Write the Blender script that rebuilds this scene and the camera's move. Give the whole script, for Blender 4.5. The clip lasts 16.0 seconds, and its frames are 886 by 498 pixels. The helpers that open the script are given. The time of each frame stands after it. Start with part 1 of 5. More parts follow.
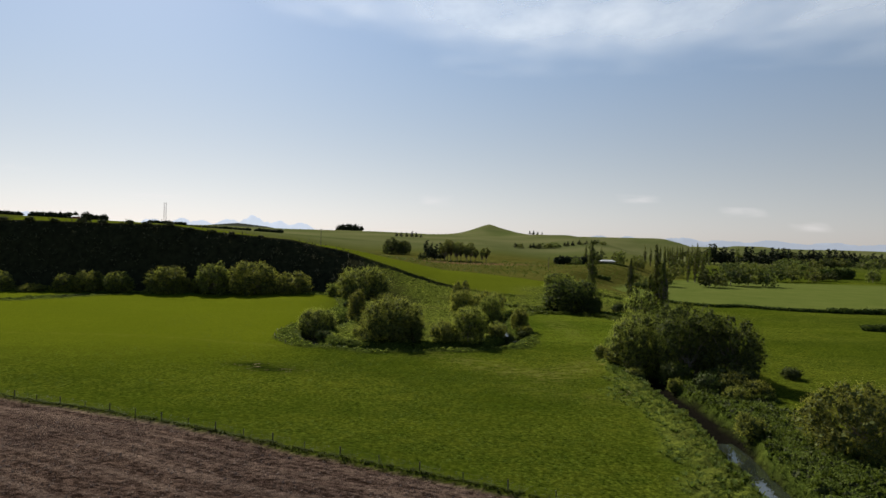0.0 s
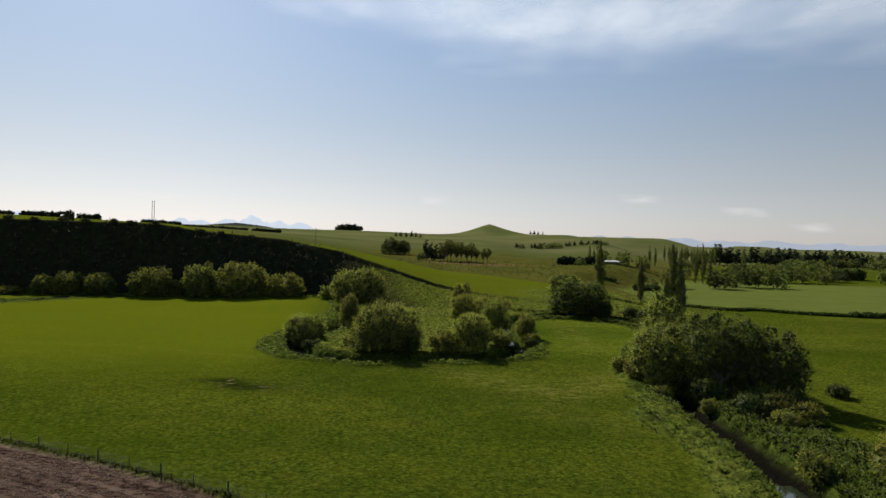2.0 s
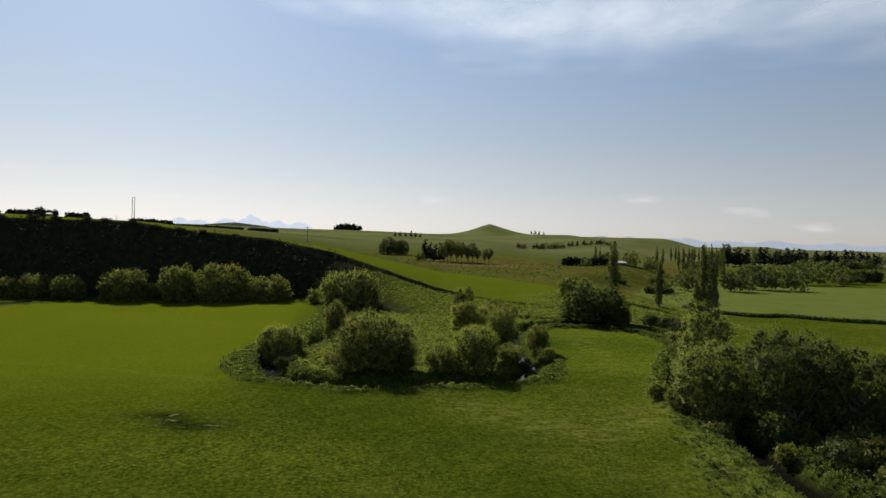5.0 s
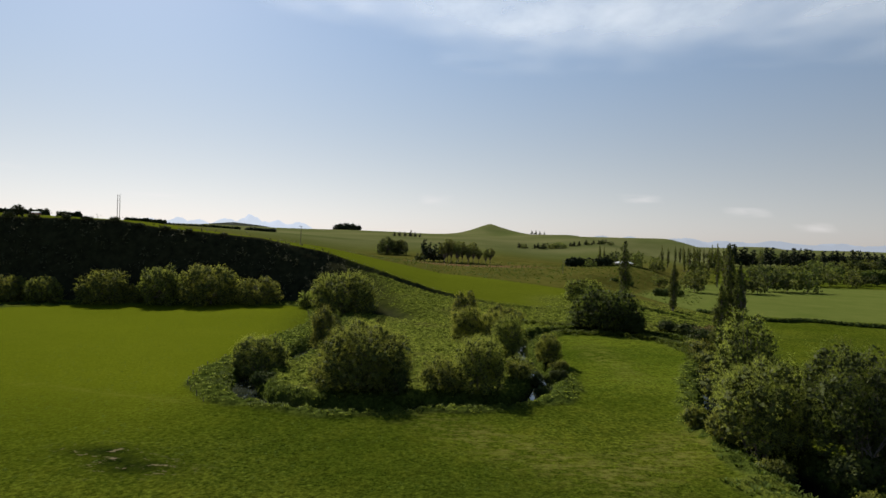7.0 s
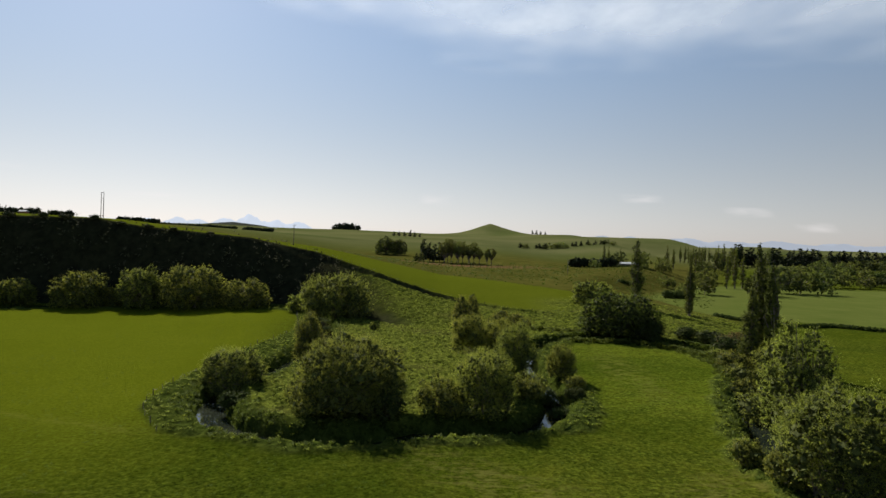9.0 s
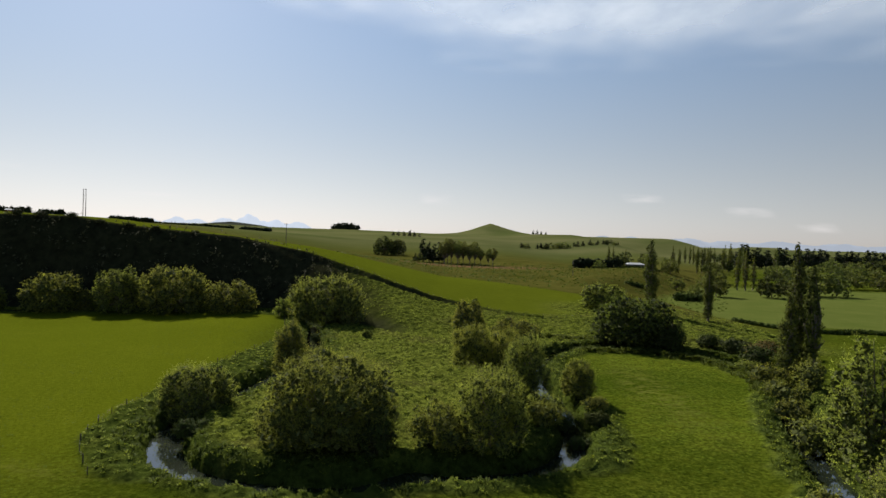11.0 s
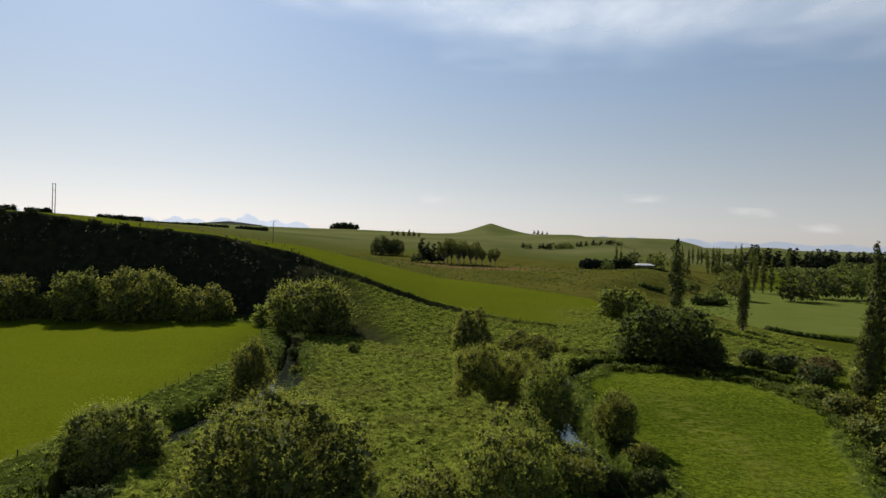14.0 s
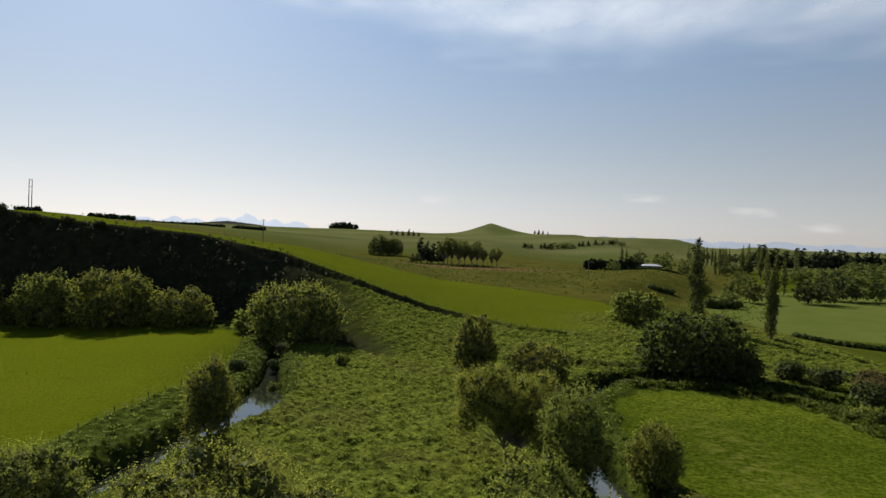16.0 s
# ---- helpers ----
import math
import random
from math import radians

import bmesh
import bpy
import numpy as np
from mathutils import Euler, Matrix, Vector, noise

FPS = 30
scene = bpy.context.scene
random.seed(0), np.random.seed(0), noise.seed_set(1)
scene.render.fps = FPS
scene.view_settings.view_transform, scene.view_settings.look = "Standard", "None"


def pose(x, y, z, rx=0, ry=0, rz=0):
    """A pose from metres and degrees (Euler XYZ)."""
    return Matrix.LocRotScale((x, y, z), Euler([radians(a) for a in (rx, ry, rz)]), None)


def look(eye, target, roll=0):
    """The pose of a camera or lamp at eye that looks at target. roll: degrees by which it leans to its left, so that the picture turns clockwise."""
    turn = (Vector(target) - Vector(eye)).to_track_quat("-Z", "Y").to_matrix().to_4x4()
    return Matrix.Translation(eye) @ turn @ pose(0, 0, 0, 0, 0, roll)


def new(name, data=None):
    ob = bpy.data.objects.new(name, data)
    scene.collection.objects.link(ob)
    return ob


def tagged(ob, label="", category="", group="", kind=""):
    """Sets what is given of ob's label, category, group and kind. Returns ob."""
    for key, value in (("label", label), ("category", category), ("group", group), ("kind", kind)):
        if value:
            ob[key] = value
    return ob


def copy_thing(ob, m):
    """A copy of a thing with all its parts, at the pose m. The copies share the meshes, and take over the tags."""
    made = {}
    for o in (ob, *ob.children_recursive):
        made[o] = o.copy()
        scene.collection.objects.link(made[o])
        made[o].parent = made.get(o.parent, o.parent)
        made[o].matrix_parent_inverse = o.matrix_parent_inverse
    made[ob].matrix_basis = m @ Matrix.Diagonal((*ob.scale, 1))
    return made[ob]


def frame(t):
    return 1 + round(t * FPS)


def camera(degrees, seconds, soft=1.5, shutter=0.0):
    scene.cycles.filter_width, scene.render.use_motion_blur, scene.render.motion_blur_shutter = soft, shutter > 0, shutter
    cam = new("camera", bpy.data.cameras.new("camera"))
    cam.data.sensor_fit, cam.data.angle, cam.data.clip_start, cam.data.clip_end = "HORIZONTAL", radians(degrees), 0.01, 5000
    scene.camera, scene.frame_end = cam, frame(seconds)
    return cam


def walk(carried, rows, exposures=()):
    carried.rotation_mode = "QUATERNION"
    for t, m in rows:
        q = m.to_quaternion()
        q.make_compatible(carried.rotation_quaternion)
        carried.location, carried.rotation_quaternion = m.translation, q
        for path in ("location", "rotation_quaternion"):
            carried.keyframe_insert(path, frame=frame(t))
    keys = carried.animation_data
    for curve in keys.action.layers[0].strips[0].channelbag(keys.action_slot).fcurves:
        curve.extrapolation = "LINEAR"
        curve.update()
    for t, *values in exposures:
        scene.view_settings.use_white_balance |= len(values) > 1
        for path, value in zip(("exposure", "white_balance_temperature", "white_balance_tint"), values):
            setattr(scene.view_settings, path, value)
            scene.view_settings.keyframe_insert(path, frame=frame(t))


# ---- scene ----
# ---- camera ----
cam = camera(72.0, 16.0)


def eye_row(t):
    e = Vector((0.058 * t, 0.2 + 8.2 * t, 27.08 - 0.02 * t - 0.0027 * t * t))
    return t, look(e, e + Vector((0, cos_p, -sin_p)), 1.63 + 0.0165 * t)


cos_p, sin_p = math.cos(radians(0.57)), math.sin(radians(0.57))
walk(cam, [eye_row(t) for t in (0.0, 2.0, 4.0, 6.0, 8.0, 10.0, 12.0, 14.0, 16.0)])
scene.view_settings.exposure = 1.0

# ---- light ----
SUN_EL, SUN_DIR = 36.0, (-0.46, 0.888)
world = bpy.data.worlds.new("world")
scene.world = world
world.use_nodes = True
wn = world.node_tree
wn.nodes.clear()
sky = wn.nodes.new("ShaderNodeTexSky")
sky.sky_type = 'NISHITA'
sky.sun_disc = False
sky.sun_elevation = radians(SUN_EL)
sky.sun_rotation = math.atan2(SUN_DIR[0], SUN_DIR[1])
sky.altitude = 150
sky.air_density, sky.dust_density, sky.ozone_density = 1.1, 0.25, 1.6
bg = wn.nodes.new("ShaderNodeBackground")
bg.inputs["Strength"].default_value = 0.050
wo = wn.nodes.new("ShaderNodeOutputWorld")
# thin high haze whitens the sky, most of all towards the horizon
coord = wn.nodes.new("ShaderNodeTexCoord")
split = wn.nodes.new("ShaderNodeSeparateXYZ")
fade = wn.nodes.new("ShaderNodeMapRange")
fade.interpolation_type = 'SMOOTHSTEP'
fade.inputs[1].default_value, fade.inputs[2].default_value = 0.0, 0.42
fade.inputs[3].default_value, fade.inputs[4].default_value = 0.76, 0.10
veil = wn.nodes.new("ShaderNodeMix")
veil.data_type = 'RGBA'
grey, tone = wn.nodes.new("ShaderNodeRGBToBW"), wn.nodes.new("ShaderNodeMix")
tone.data_type, tone.blend_type = 'RGBA', 'MULTIPLY'
tone.inputs[0].default_value = 1.0
tone.inputs[7].default_value = (0.640, 0.622, 0.680, 1)
wn.links.new(sky.outputs[0], grey.inputs[0])
wn.links.new(grey.outputs[0], tone.inputs[6])
wn.links.new(tone.outputs[2], veil.inputs[7])
wn.links.new(coord.outputs["Generated"], split.inputs[0])
wn.links.new(split.outputs[2], fade.inputs[0])
wn.links.new(fade.outputs[0], veil.inputs[0])
wn.links.new(sky.outputs[0], veil.inputs[6])
wn.links.new(veil.outputs[2], bg.inputs[0])
wn.links.new(bg.outputs[0], wo.inputs[0])
sun_data = bpy.data.lights.new("sun", 'SUN')
sun_data.energy, sun_data.angle, sun_data.color = 5.0, radians(0.6), (1.0, 0.93, 0.80)
sun = new("sun", sun_data)
ce = math.cos(radians(SUN_EL))
sun.matrix_world = look((SUN_DIR[0] * ce * 50, SUN_DIR[1] * ce * 50, 50 * math.sin(radians(SUN_EL))), (0, 0, 0))


# ---- materials ----
class Nodes:
    """A small builder for node materials."""

    def __init__(self, name, rough=0.8, spec=0.3):
        self.mat = bpy.data.materials.new(name)
        self.mat.use_nodes = True
        self.t = self.mat.node_tree
        self.p = self.t.nodes["Principled BSDF"]
        self.p.inputs["Roughness"].default_value = rough
        self.p.inputs["Specular IOR Level"].default_value = spec
        self.pos = self.add("ShaderNodeNewGeometry").outputs["Position"]

    def add(self, kind):
        return self.t.nodes.new(kind)

    def link(self, a, b):
        self.t.links.new(a, b)

    def put(self, socket, v):
        if isinstance(v, bpy.types.NodeSocket):
            self.link(v, socket)
        elif isinstance(v, tuple) and len(v) == 3 and socket.type == 'RGBA':
            socket.default_value = (*v, 1)
        else:
            socket.default_value = v

    def noise(self, scale, detail=3.0, rough=0.55, vec=None, stretch=None):
        n = self.add("ShaderNodeTexNoise")
        n.inputs["Scale"].default_value = scale
        n.inputs["Detail"].default_value = detail
        n.inputs["Roughness"].default_value = rough
        v = vec or self.pos
        if stretch:
            m = self.add("ShaderNodeMapping")
            m.inputs["Scale"].default_value = stretch[:3]
            m.inputs["Rotation"].default_value = (0, 0, stretch[3] if len(stretch) > 3 else 0)
            self.link(v, m.inputs[0])
            v = m.outputs[0]
        self.link(v, n.inputs["Vector"])
        return n.outputs[0]

    def ramp(self, v, lo, hi, a=0.0, b=1.0):
        m = self.add("ShaderNodeMapRange")
        m.inputs[1].default_value, m.inputs[2].default_value = lo, hi
        m.inputs[3].default_value, m.inputs[4].default_value = a, b
        self.link(v, m.inputs[0])
        return m.outputs[0]

    def mix(self, f, a, b, blend='MIX'):
        m = self.add("ShaderNodeMix")
        m.data_type, m.blend_type = 'RGBA', blend
        self.put(m.inputs[0], f)
        self.put(m.inputs[6], a)
        self.put(m.inputs[7], b)
        return m.outputs[2]

    def math(self, op, a, b=0.5):
        m = self.add("ShaderNodeMath")
        m.operation = op
        self.put(m.inputs[0], a)
        self.put(m.inputs[1], b)
        return m.outputs[0]

    def attr(self, name):
        a = self.add("ShaderNodeAttribute")
        a.attribute_name = name
        return a.outputs["Fac"]

    def bump(self, height, strength, dist):
        b = self.add("ShaderNodeBump")
        b.inputs["Strength"].default_value = strength
        b.inputs["Distance"].default_value = dist
        self.link(height, b.inputs["Height"])
        self.link(b.outputs[0], self.p.inputs["Normal"])

    def color(self, c):
        self.put(self.p.inputs["Base Color"], c)
        return self.mat


def leaf_material(name, dark, light, through_light=0.4, gloss=0.8):
    """Leaves: a colour for each leaf and tree, and light that comes through."""
    n = Nodes(name, gloss, 0.04)
    g = n.add("ShaderNodeNewGeometry")
    o = n.add("ShaderNodeObjectInfo")
    c = n.mix(n.ramp(g.outputs["Random Per Island"], 0, 1, 0.2, 0.8), dark, light)
    big = n.ramp(n.noise(0.35, 2.0), 0.35, 0.65)
    c = n.mix(n.math('MULTIPLY', big, 0.45), c, light)
    h = n.add("ShaderNodeHueSaturation")
    n.put(h.inputs["Hue"], n.ramp(o.outputs["Random"], 0, 1, 0.485, 0.515))
    n.put(h.inputs["Value"], n.ramp(o.outputs["Random"], 0, 1, 0.85, 1.15))
    n.link(c, h.inputs["Color"])
    c = h.outputs[0]
    n.color(c)
    tr = n.add("ShaderNodeBsdfTranslucent")
    n.link(n.mix(1.0, c, (1.52, 1.55, 0.92), 'MULTIPLY'), tr.inputs[0])
    m = n.add("ShaderNodeMixShader")
    m.inputs[0].default_value = through_light
    out = n.t.nodes["Material Output"]
    n.link(n.p.outputs[0], m.inputs[1])
    n.link(tr.outputs[0], m.inputs[2])
    n.link(m.outputs[0], out.inputs[0])
    return n.mat


def plain(name, a, b, scale, rough=0.8, bump=0.0, detail=4.0):
    n = Nodes(name, rough)
    v = n.noise(scale, detail)
    c = n.mix(n.ramp(v, 0.3, 0.7), a, b)
    c = n.mix(n.math('MULTIPLY', n.ramp(n.noise(scale * 0.13, 2.0), 0.4, 0.7), 0.35), c, a)
    if bump:
        n.bump(v, 0.6, bump)
    return n.color(c)


WILLOW = leaf_material("willow_leaf", (0.116, 0.128, 0.029), (0.190, 0.200, 0.050), 0.56)
WILLOW_PALE = leaf_material("pale_willow_leaf", (0.140, 0.160, 0.034), (0.215, 0.232, 0.058), 0.56)
# dark leaf; also on bushes that stand for deep shade
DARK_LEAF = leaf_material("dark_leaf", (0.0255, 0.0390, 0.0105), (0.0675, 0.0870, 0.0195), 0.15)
POPLAR = leaf_material("poplar_leaf", (0.062, 0.074, 0.018), (0.112, 0.126, 0.030), 0.34)
PINE = leaf_material("conifer_needle", (0.0130, 0.0190, 0.0110), (0.0280, 0.0360, 0.0170), 0.1)
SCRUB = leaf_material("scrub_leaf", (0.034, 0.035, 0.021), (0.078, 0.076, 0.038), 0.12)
RUST = leaf_material("rust_leaf", (0.0780, 0.0540, 0.0240), (0.1320, 0.1020, 0.0408), 0.3)
COPSE_LEAF = leaf_material("copse_leaf", (0.0650, 0.0740, 0.0250), (0.1204, 0.1276, 0.0428), 0.4)
TUSSOCK = leaf_material("tussock_blade", (0.1008, 0.1296, 0.0168), (0.1752, 0.2016, 0.0312), 0.35)
BANK_GRASS = leaf_material("bank_grass_blade", (0.030, 0.044, 0.008), (0.068, 0.086, 0.017), 0.3)
PASTURE = leaf_material("pasture_blade", (0.0312, 0.0480, 0.0048), (0.0624, 0.0840, 0.0072), 0.3)
# verge grass with the shade on its near side put into the colour
VERGE_SHADE = leaf_material("verge_shade_blade", (0.018, 0.026, 0.005), (0.046, 0.058, 0.011), 0.2)
WEED = leaf_material("weed_leaf", (0.0480, 0.0744, 0.0120), (0.1032, 0.1344, 0.0240), 0.3)
# darker foliage: the shade inside a crown is put into its colour
INNER_SHADE = plain("inner_shade_foliage", (0.042, 0.052, 0.011), (0.094, 0.108, 0.024), 2.6, 1.0)
INNER_DARK_SHADE = plain("dark_inner_shade_foliage", (0.024, 0.030, 0.008), (0.062, 0.074, 0.018), 2.6, 1.0)
BARK = plain("bark", (0.08, 0.065, 0.048), (0.22, 0.19, 0.15), 3.0, 0.9, 0.05)
POST_WOOD = plain("post_wood", (0.035, 0.030, 0.024), (0.085, 0.075, 0.062), 6.0, 0.9, 0.01)
POLE_WOOD = plain("pole_wood", (0.07, 0.06, 0.05), (0.15, 0.13, 0.11), 3.0, 0.85, 0.01)
WIRE = plain("wire_steel", (0.10, 0.10, 0.10), (0.18, 0.18, 0.18), 2.0, 0.5)
ROOF_PALE = plain("pale_roof_sheet", (0.28, 0.30, 0.32), (0.40, 0.41, 0.42), 0.5, 0.5)
HOUSE_WALL = plain("house_wall", (0.13, 0.11, 0.09), (0.20, 0.17, 0.14), 0.6, 0.8)
RUST_PAINT = plain("rust_red_paint", (0.16, 0.05, 0.035), (0.24, 0.08, 0.05), 1.0, 0.8)
# olive tone; also a darker willow leaf with backlit trees' shade in its colour
OLIVE_SHADE_LEAF = leaf_material("olive_shade_leaf", (0.056, 0.068, 0.016), (0.108, 0.124, 0.029), 0.48)
VALE_LEAF = leaf_material("vale_leaf", (0.060, 0.074, 0.024), (0.118, 0.134, 0.042), 0.42)
FAR_LEAF = leaf_material("valley_leaf", (0.026, 0.034, 0.015), (0.064, 0.076, 0.027), 0.30)
GLASS_DARK = plain("dark_glass", (0.02, 0.025, 0.03), (0.03, 0.035, 0.04), 0.5, 0.1)
SOIL = plain("dry_soil", (0.110, 0.076, 0.058), (0.210, 0.155, 0.120), 1.1, 1.0, 0.03)
PALE_STONE = plain("pale_clay", (0.30, 0.26, 0.18), (0.46, 0.40, 0.30), 1.2, 0.95, 0.05)


def ground_material():
    n = Nodes("ground_cover", 1.0, 0.0)
    fine = n.noise(1.9, 6.0, 0.78)
    mid = n.noise(0.24, 5.0, 0.66)
    big = n.noise(0.026, 3.0)
    # grazed pasture
    c = n.mix(n.ramp(fine, 0.36, 0.66), (0.0115, 0.0218, 0.0023), (0.0720, 0.0940, 0.0107))
    c = n.mix(n.ramp(mid, 0.45, 0.72, 0, 0.6), c, (0.0660, 0.0787, 0.0084))
    c = n.mix(n.ramp(big, 0.42, 0.62, 0, 0.5), c, (0.0270, 0.0427, 0.0030))
    broad = n.noise(0.016, 4.0, 0.6, stretch=(0.55, 1.5, 1.0, -0.25))
    c = n.mix(n.ramp(broad, 0.40, 0.60), n.mix(1.0, c, (0.76, 0.79, 0.78), 'MULTIPLY'), n.mix(1.0, c, (1.10, 1.06, 1.0), 'MULTIPLY'))
    tuft = n.noise(1.4, 7.0, 0.82)
    c = n.mix(n.ramp(tuft, 0.40, 0.60), n.mix(1.0, c, (0.58, 0.57, 0.54), 'MULTIPLY'), n.mix(1.0, c, (1.52, 1.44, 1.40), 'MULTIPLY'))
    # dry tracks and worn places
    worn = n.math('MULTIPLY', n.attr("worn"), n.ramp(n.noise(0.4, 5.0, 0.7, stretch=(1.0, 2.2, 1.0, 0.25)), 0.45, 0.62))
    c = n.mix(n.math('MULTIPLY', worn, 0.6), c, (0.1275, 0.1200, 0.0300))
    # brightness painted into the paddock within the bend
    c = n.mix(n.attr("bend_brightening"), c, n.mix(1.0, c, (1.20, 1.24, 1.15), 'MULTIPLY'))
    # mown field: yellower
    c = n.mix(n.math('MULTIPLY', n.attr("mown"), 0.7), c, n.mix(n.ramp(fine, 0.3, 0.7), (0.0570, 0.0725, 0.0032), (0.1030, 0.1215, 0.0068)))
    # upland pasture
    up = n.mix(n.ramp(n.noise(0.06, 5.0, 0.65), 0.35, 0.7), (0.033, 0.043, 0.0058), (0.054, 0.062, 0.0098))
    c = n.mix(n.attr("upland"), c, up)
    dry = n.mix(n.ramp(n.noise(0.05, 6.0, 0.72), 0.35, 0.65), (0.034, 0.037, 0.0062), (0.070, 0.066, 0.0155))
    c = n.mix(n.attr("dry"), c, dry)
    # paler and greyer with distance: air haze put into the ground colour
    c = n.mix(n.attr("remote_haze"), c, n.mix(n.ramp(n.noise(0.004, 4.0), 0.35, 0.65), (0.0450, 0.0555, 0.0180), (0.0787, 0.0810, 0.0345)))
    c = n.mix(n.attr("plantation"), c, (0.0225, 0.0255, 0.0225))
    c = n.mix(n.attr("bare"), c, (0.1080, 0.0610, 0.0343))
    # pale young crop on the far flat
    pale = n.mix(n.ramp(n.noise(0.05, 5.0, 0.65), 0.3, 0.7), (0.0584, 0.0775, 0.0159), (0.0787, 0.0940, 0.0229))
    c = n.mix(n.attr("crop"), c, pale)
    # rough tussock ground; dark end of the noise paints shade between hummocks
    r = n.mix(n.ramp(n.noise(0.85, 6.0, 0.78), 0.38, 0.62), (0.0120, 0.0200, 0.0034), (0.1220, 0.1450, 0.0220))
    r = n.mix(n.ramp(n.noise(0.06, 4.0), 0.5, 0.70, 0, 0.55), r, (0.0711, 0.0686, 0.0203))
    c = n.mix(n.attr("rough"), c, r)
    # long growth on the stream banks, shade of their sides put into its dark tone
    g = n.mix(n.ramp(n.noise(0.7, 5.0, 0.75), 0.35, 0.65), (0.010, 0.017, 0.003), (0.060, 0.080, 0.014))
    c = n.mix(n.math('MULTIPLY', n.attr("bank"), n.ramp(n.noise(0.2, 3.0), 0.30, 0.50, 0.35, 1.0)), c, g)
    # scrub-covered bank; the same tone paints shade along the spur's rim
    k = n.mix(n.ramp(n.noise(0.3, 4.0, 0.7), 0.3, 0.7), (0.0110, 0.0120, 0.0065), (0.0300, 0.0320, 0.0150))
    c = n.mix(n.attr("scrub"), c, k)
    # bare clods
    clod = n.noise(1.5, 6.0, 0.80, stretch=(0.6, 1.0, 1.0, 0.4))
    lines = n.add("ShaderNodeCombineXYZ")
    along = n.add("ShaderNodeSeparateXYZ")
    n.link(n.pos, along.inputs[0])
    n.link(n.math('MULTIPLY', along.outputs[0], 0.035), lines.inputs[0])
    n.link(n.attr("furrow"), lines.inputs[1])
    row = n.noise(0.55, 4.0, 0.7, vec=lines.outputs[0])
    wide = n.noise(0.07, 4.0, 0.6)
    e = n.mix(n.ramp(clod, 0.43, 0.57), (0.0207, 0.0132, 0.0098), (0.1150, 0.0794, 0.0609))
    e = n.mix(n.ramp(row, 0.46, 0.60, 0, 0.85), e, n.mix(n.ramp(clod, 0.38, 0.58), (0.0575, 0.0391, 0.0299), (0.1898, 0.1403, 0.1092)))
    e = n.mix(n.ramp(wide, 0.35, 0.65), n.mix(1.0, e, (0.72, 0.70, 0.72), 'MULTIPLY'), n.mix(1.0, e, (1.08, 1.06, 1.05), 'MULTIPLY'))
    c = n.mix(n.attr("plough"), c, e)
    clay = n.mix(n.ramp(n.noise(0.9, 5.0, 0.75), 0.40, 0.60), (0.0040, 0.0075, 0.0015), (0.0180, 0.0260, 0.0040))
    clay = n.mix(n.ramp(n.noise(0.55, 4.0, 0.7, stretch=(1.0, 2.0, 1.0, 0.3)), 0.585, 0.625), clay, (0.1500, 0.1200, 0.0780))
    c = n.mix(n.attr("clay"), c, clay)
    # near-black mud: the ditch's shade and dark reflections are put into its colour
    mud_shade = n.mix(n.ramp(fine, 0.3, 0.7), (0.0035, 0.0035, 0.0026), (0.0090, 0.0080, 0.0056))
    c = n.mix(n.attr("mud_shade"), c, mud_shade)
    h = n.math('ADD', n.math('MULTIPLY', fine, 0.45), n.math('MULTIPLY', n.math('MULTIPLY', clod, 1.5), n.attr("plough")))
    h = n.math('ADD', h, n.math('MULTIPLY', n.noise(0.55, 5.0, 0.75), n.math('MULTIPLY', n.attr("rough"), 1.4)))
    n.bump(h, 1.0, 0.5)
    return n.color(c)


GROUND = ground_material()


def water_material():
    n = Nodes("stream_water", 0.03, 0.9)
    n.bump(n.noise(1.2, 2.0), 0.08, 0.05)
    return n.color(n.mix(n.ramp(n.noise(0.1), 0.3, 0.7), (0.010, 0.014, 0.010), (0.022, 0.026, 0.018)))


WATER = water_material()


# ---- land form ----
def sstep(a, b, v):
    u = np.clip((np.asarray(v, float) - a) / (b - a), 0, 1)
    return u * u * (3 - 2 * u)


def lattice(ix, iy, seed):
    h = (ix.astype(np.int64) * 374761393 + iy.astype(np.int64) * 668265263 + seed * 974711) & 0x7fffffff
    h = ((h ^ (h >> 13)) * 1274126177) & 0x7fffffff
    return ((h ^ (h >> 16)) & 0xffff) / 65535.0


def vnoise(x, y, seed=0):
    """Smooth value noise, 0 to 1, over arrays."""
    x, y = np.asarray(x, float), np.asarray(y, float)
    ix, iy = np.floor(x), np.floor(y)
    fx, fy = x - ix, y - iy
    fx, fy = fx * fx * (3 - 2 * fx), fy * fy * (3 - 2 * fy)
    a, b = lattice(ix, iy, seed), lattice(ix + 1, iy, seed)
    c, d = lattice(ix, iy + 1, seed), lattice(ix + 1, iy + 1, seed)
    return (a * (1 - fx) + b * fx) * (1 - fy) + (c * (1 - fx) + d * fx) * fy


def smooth_line(knots, step=2.0):
    """A Catmull-Rom line through knots, sampled about every step metres."""
    k = np.array(knots, float)
    k = np.vstack([2 * k[0] - k[1], k, 2 * k[-1] - k[-2]])
    out = []
    for i in range(1, len(k) - 2):
        n = max(2, int(np.linalg.norm(k[i + 1] - k[i]) / step))
        for s in range(n):
            t = s / n
            out.append(0.5 * (2 * k[i] + (k[i + 1] - k[i - 1]) * t + (2 * k[i - 1] - 5 * k[i] + 4 * k[i + 1] - k[i + 2]) * t * t
                              + (3 * k[i] - k[i - 1] - 3 * k[i + 1] + k[i + 2]) * t ** 3))
    out.append(k[-2])
    return np.array(out)


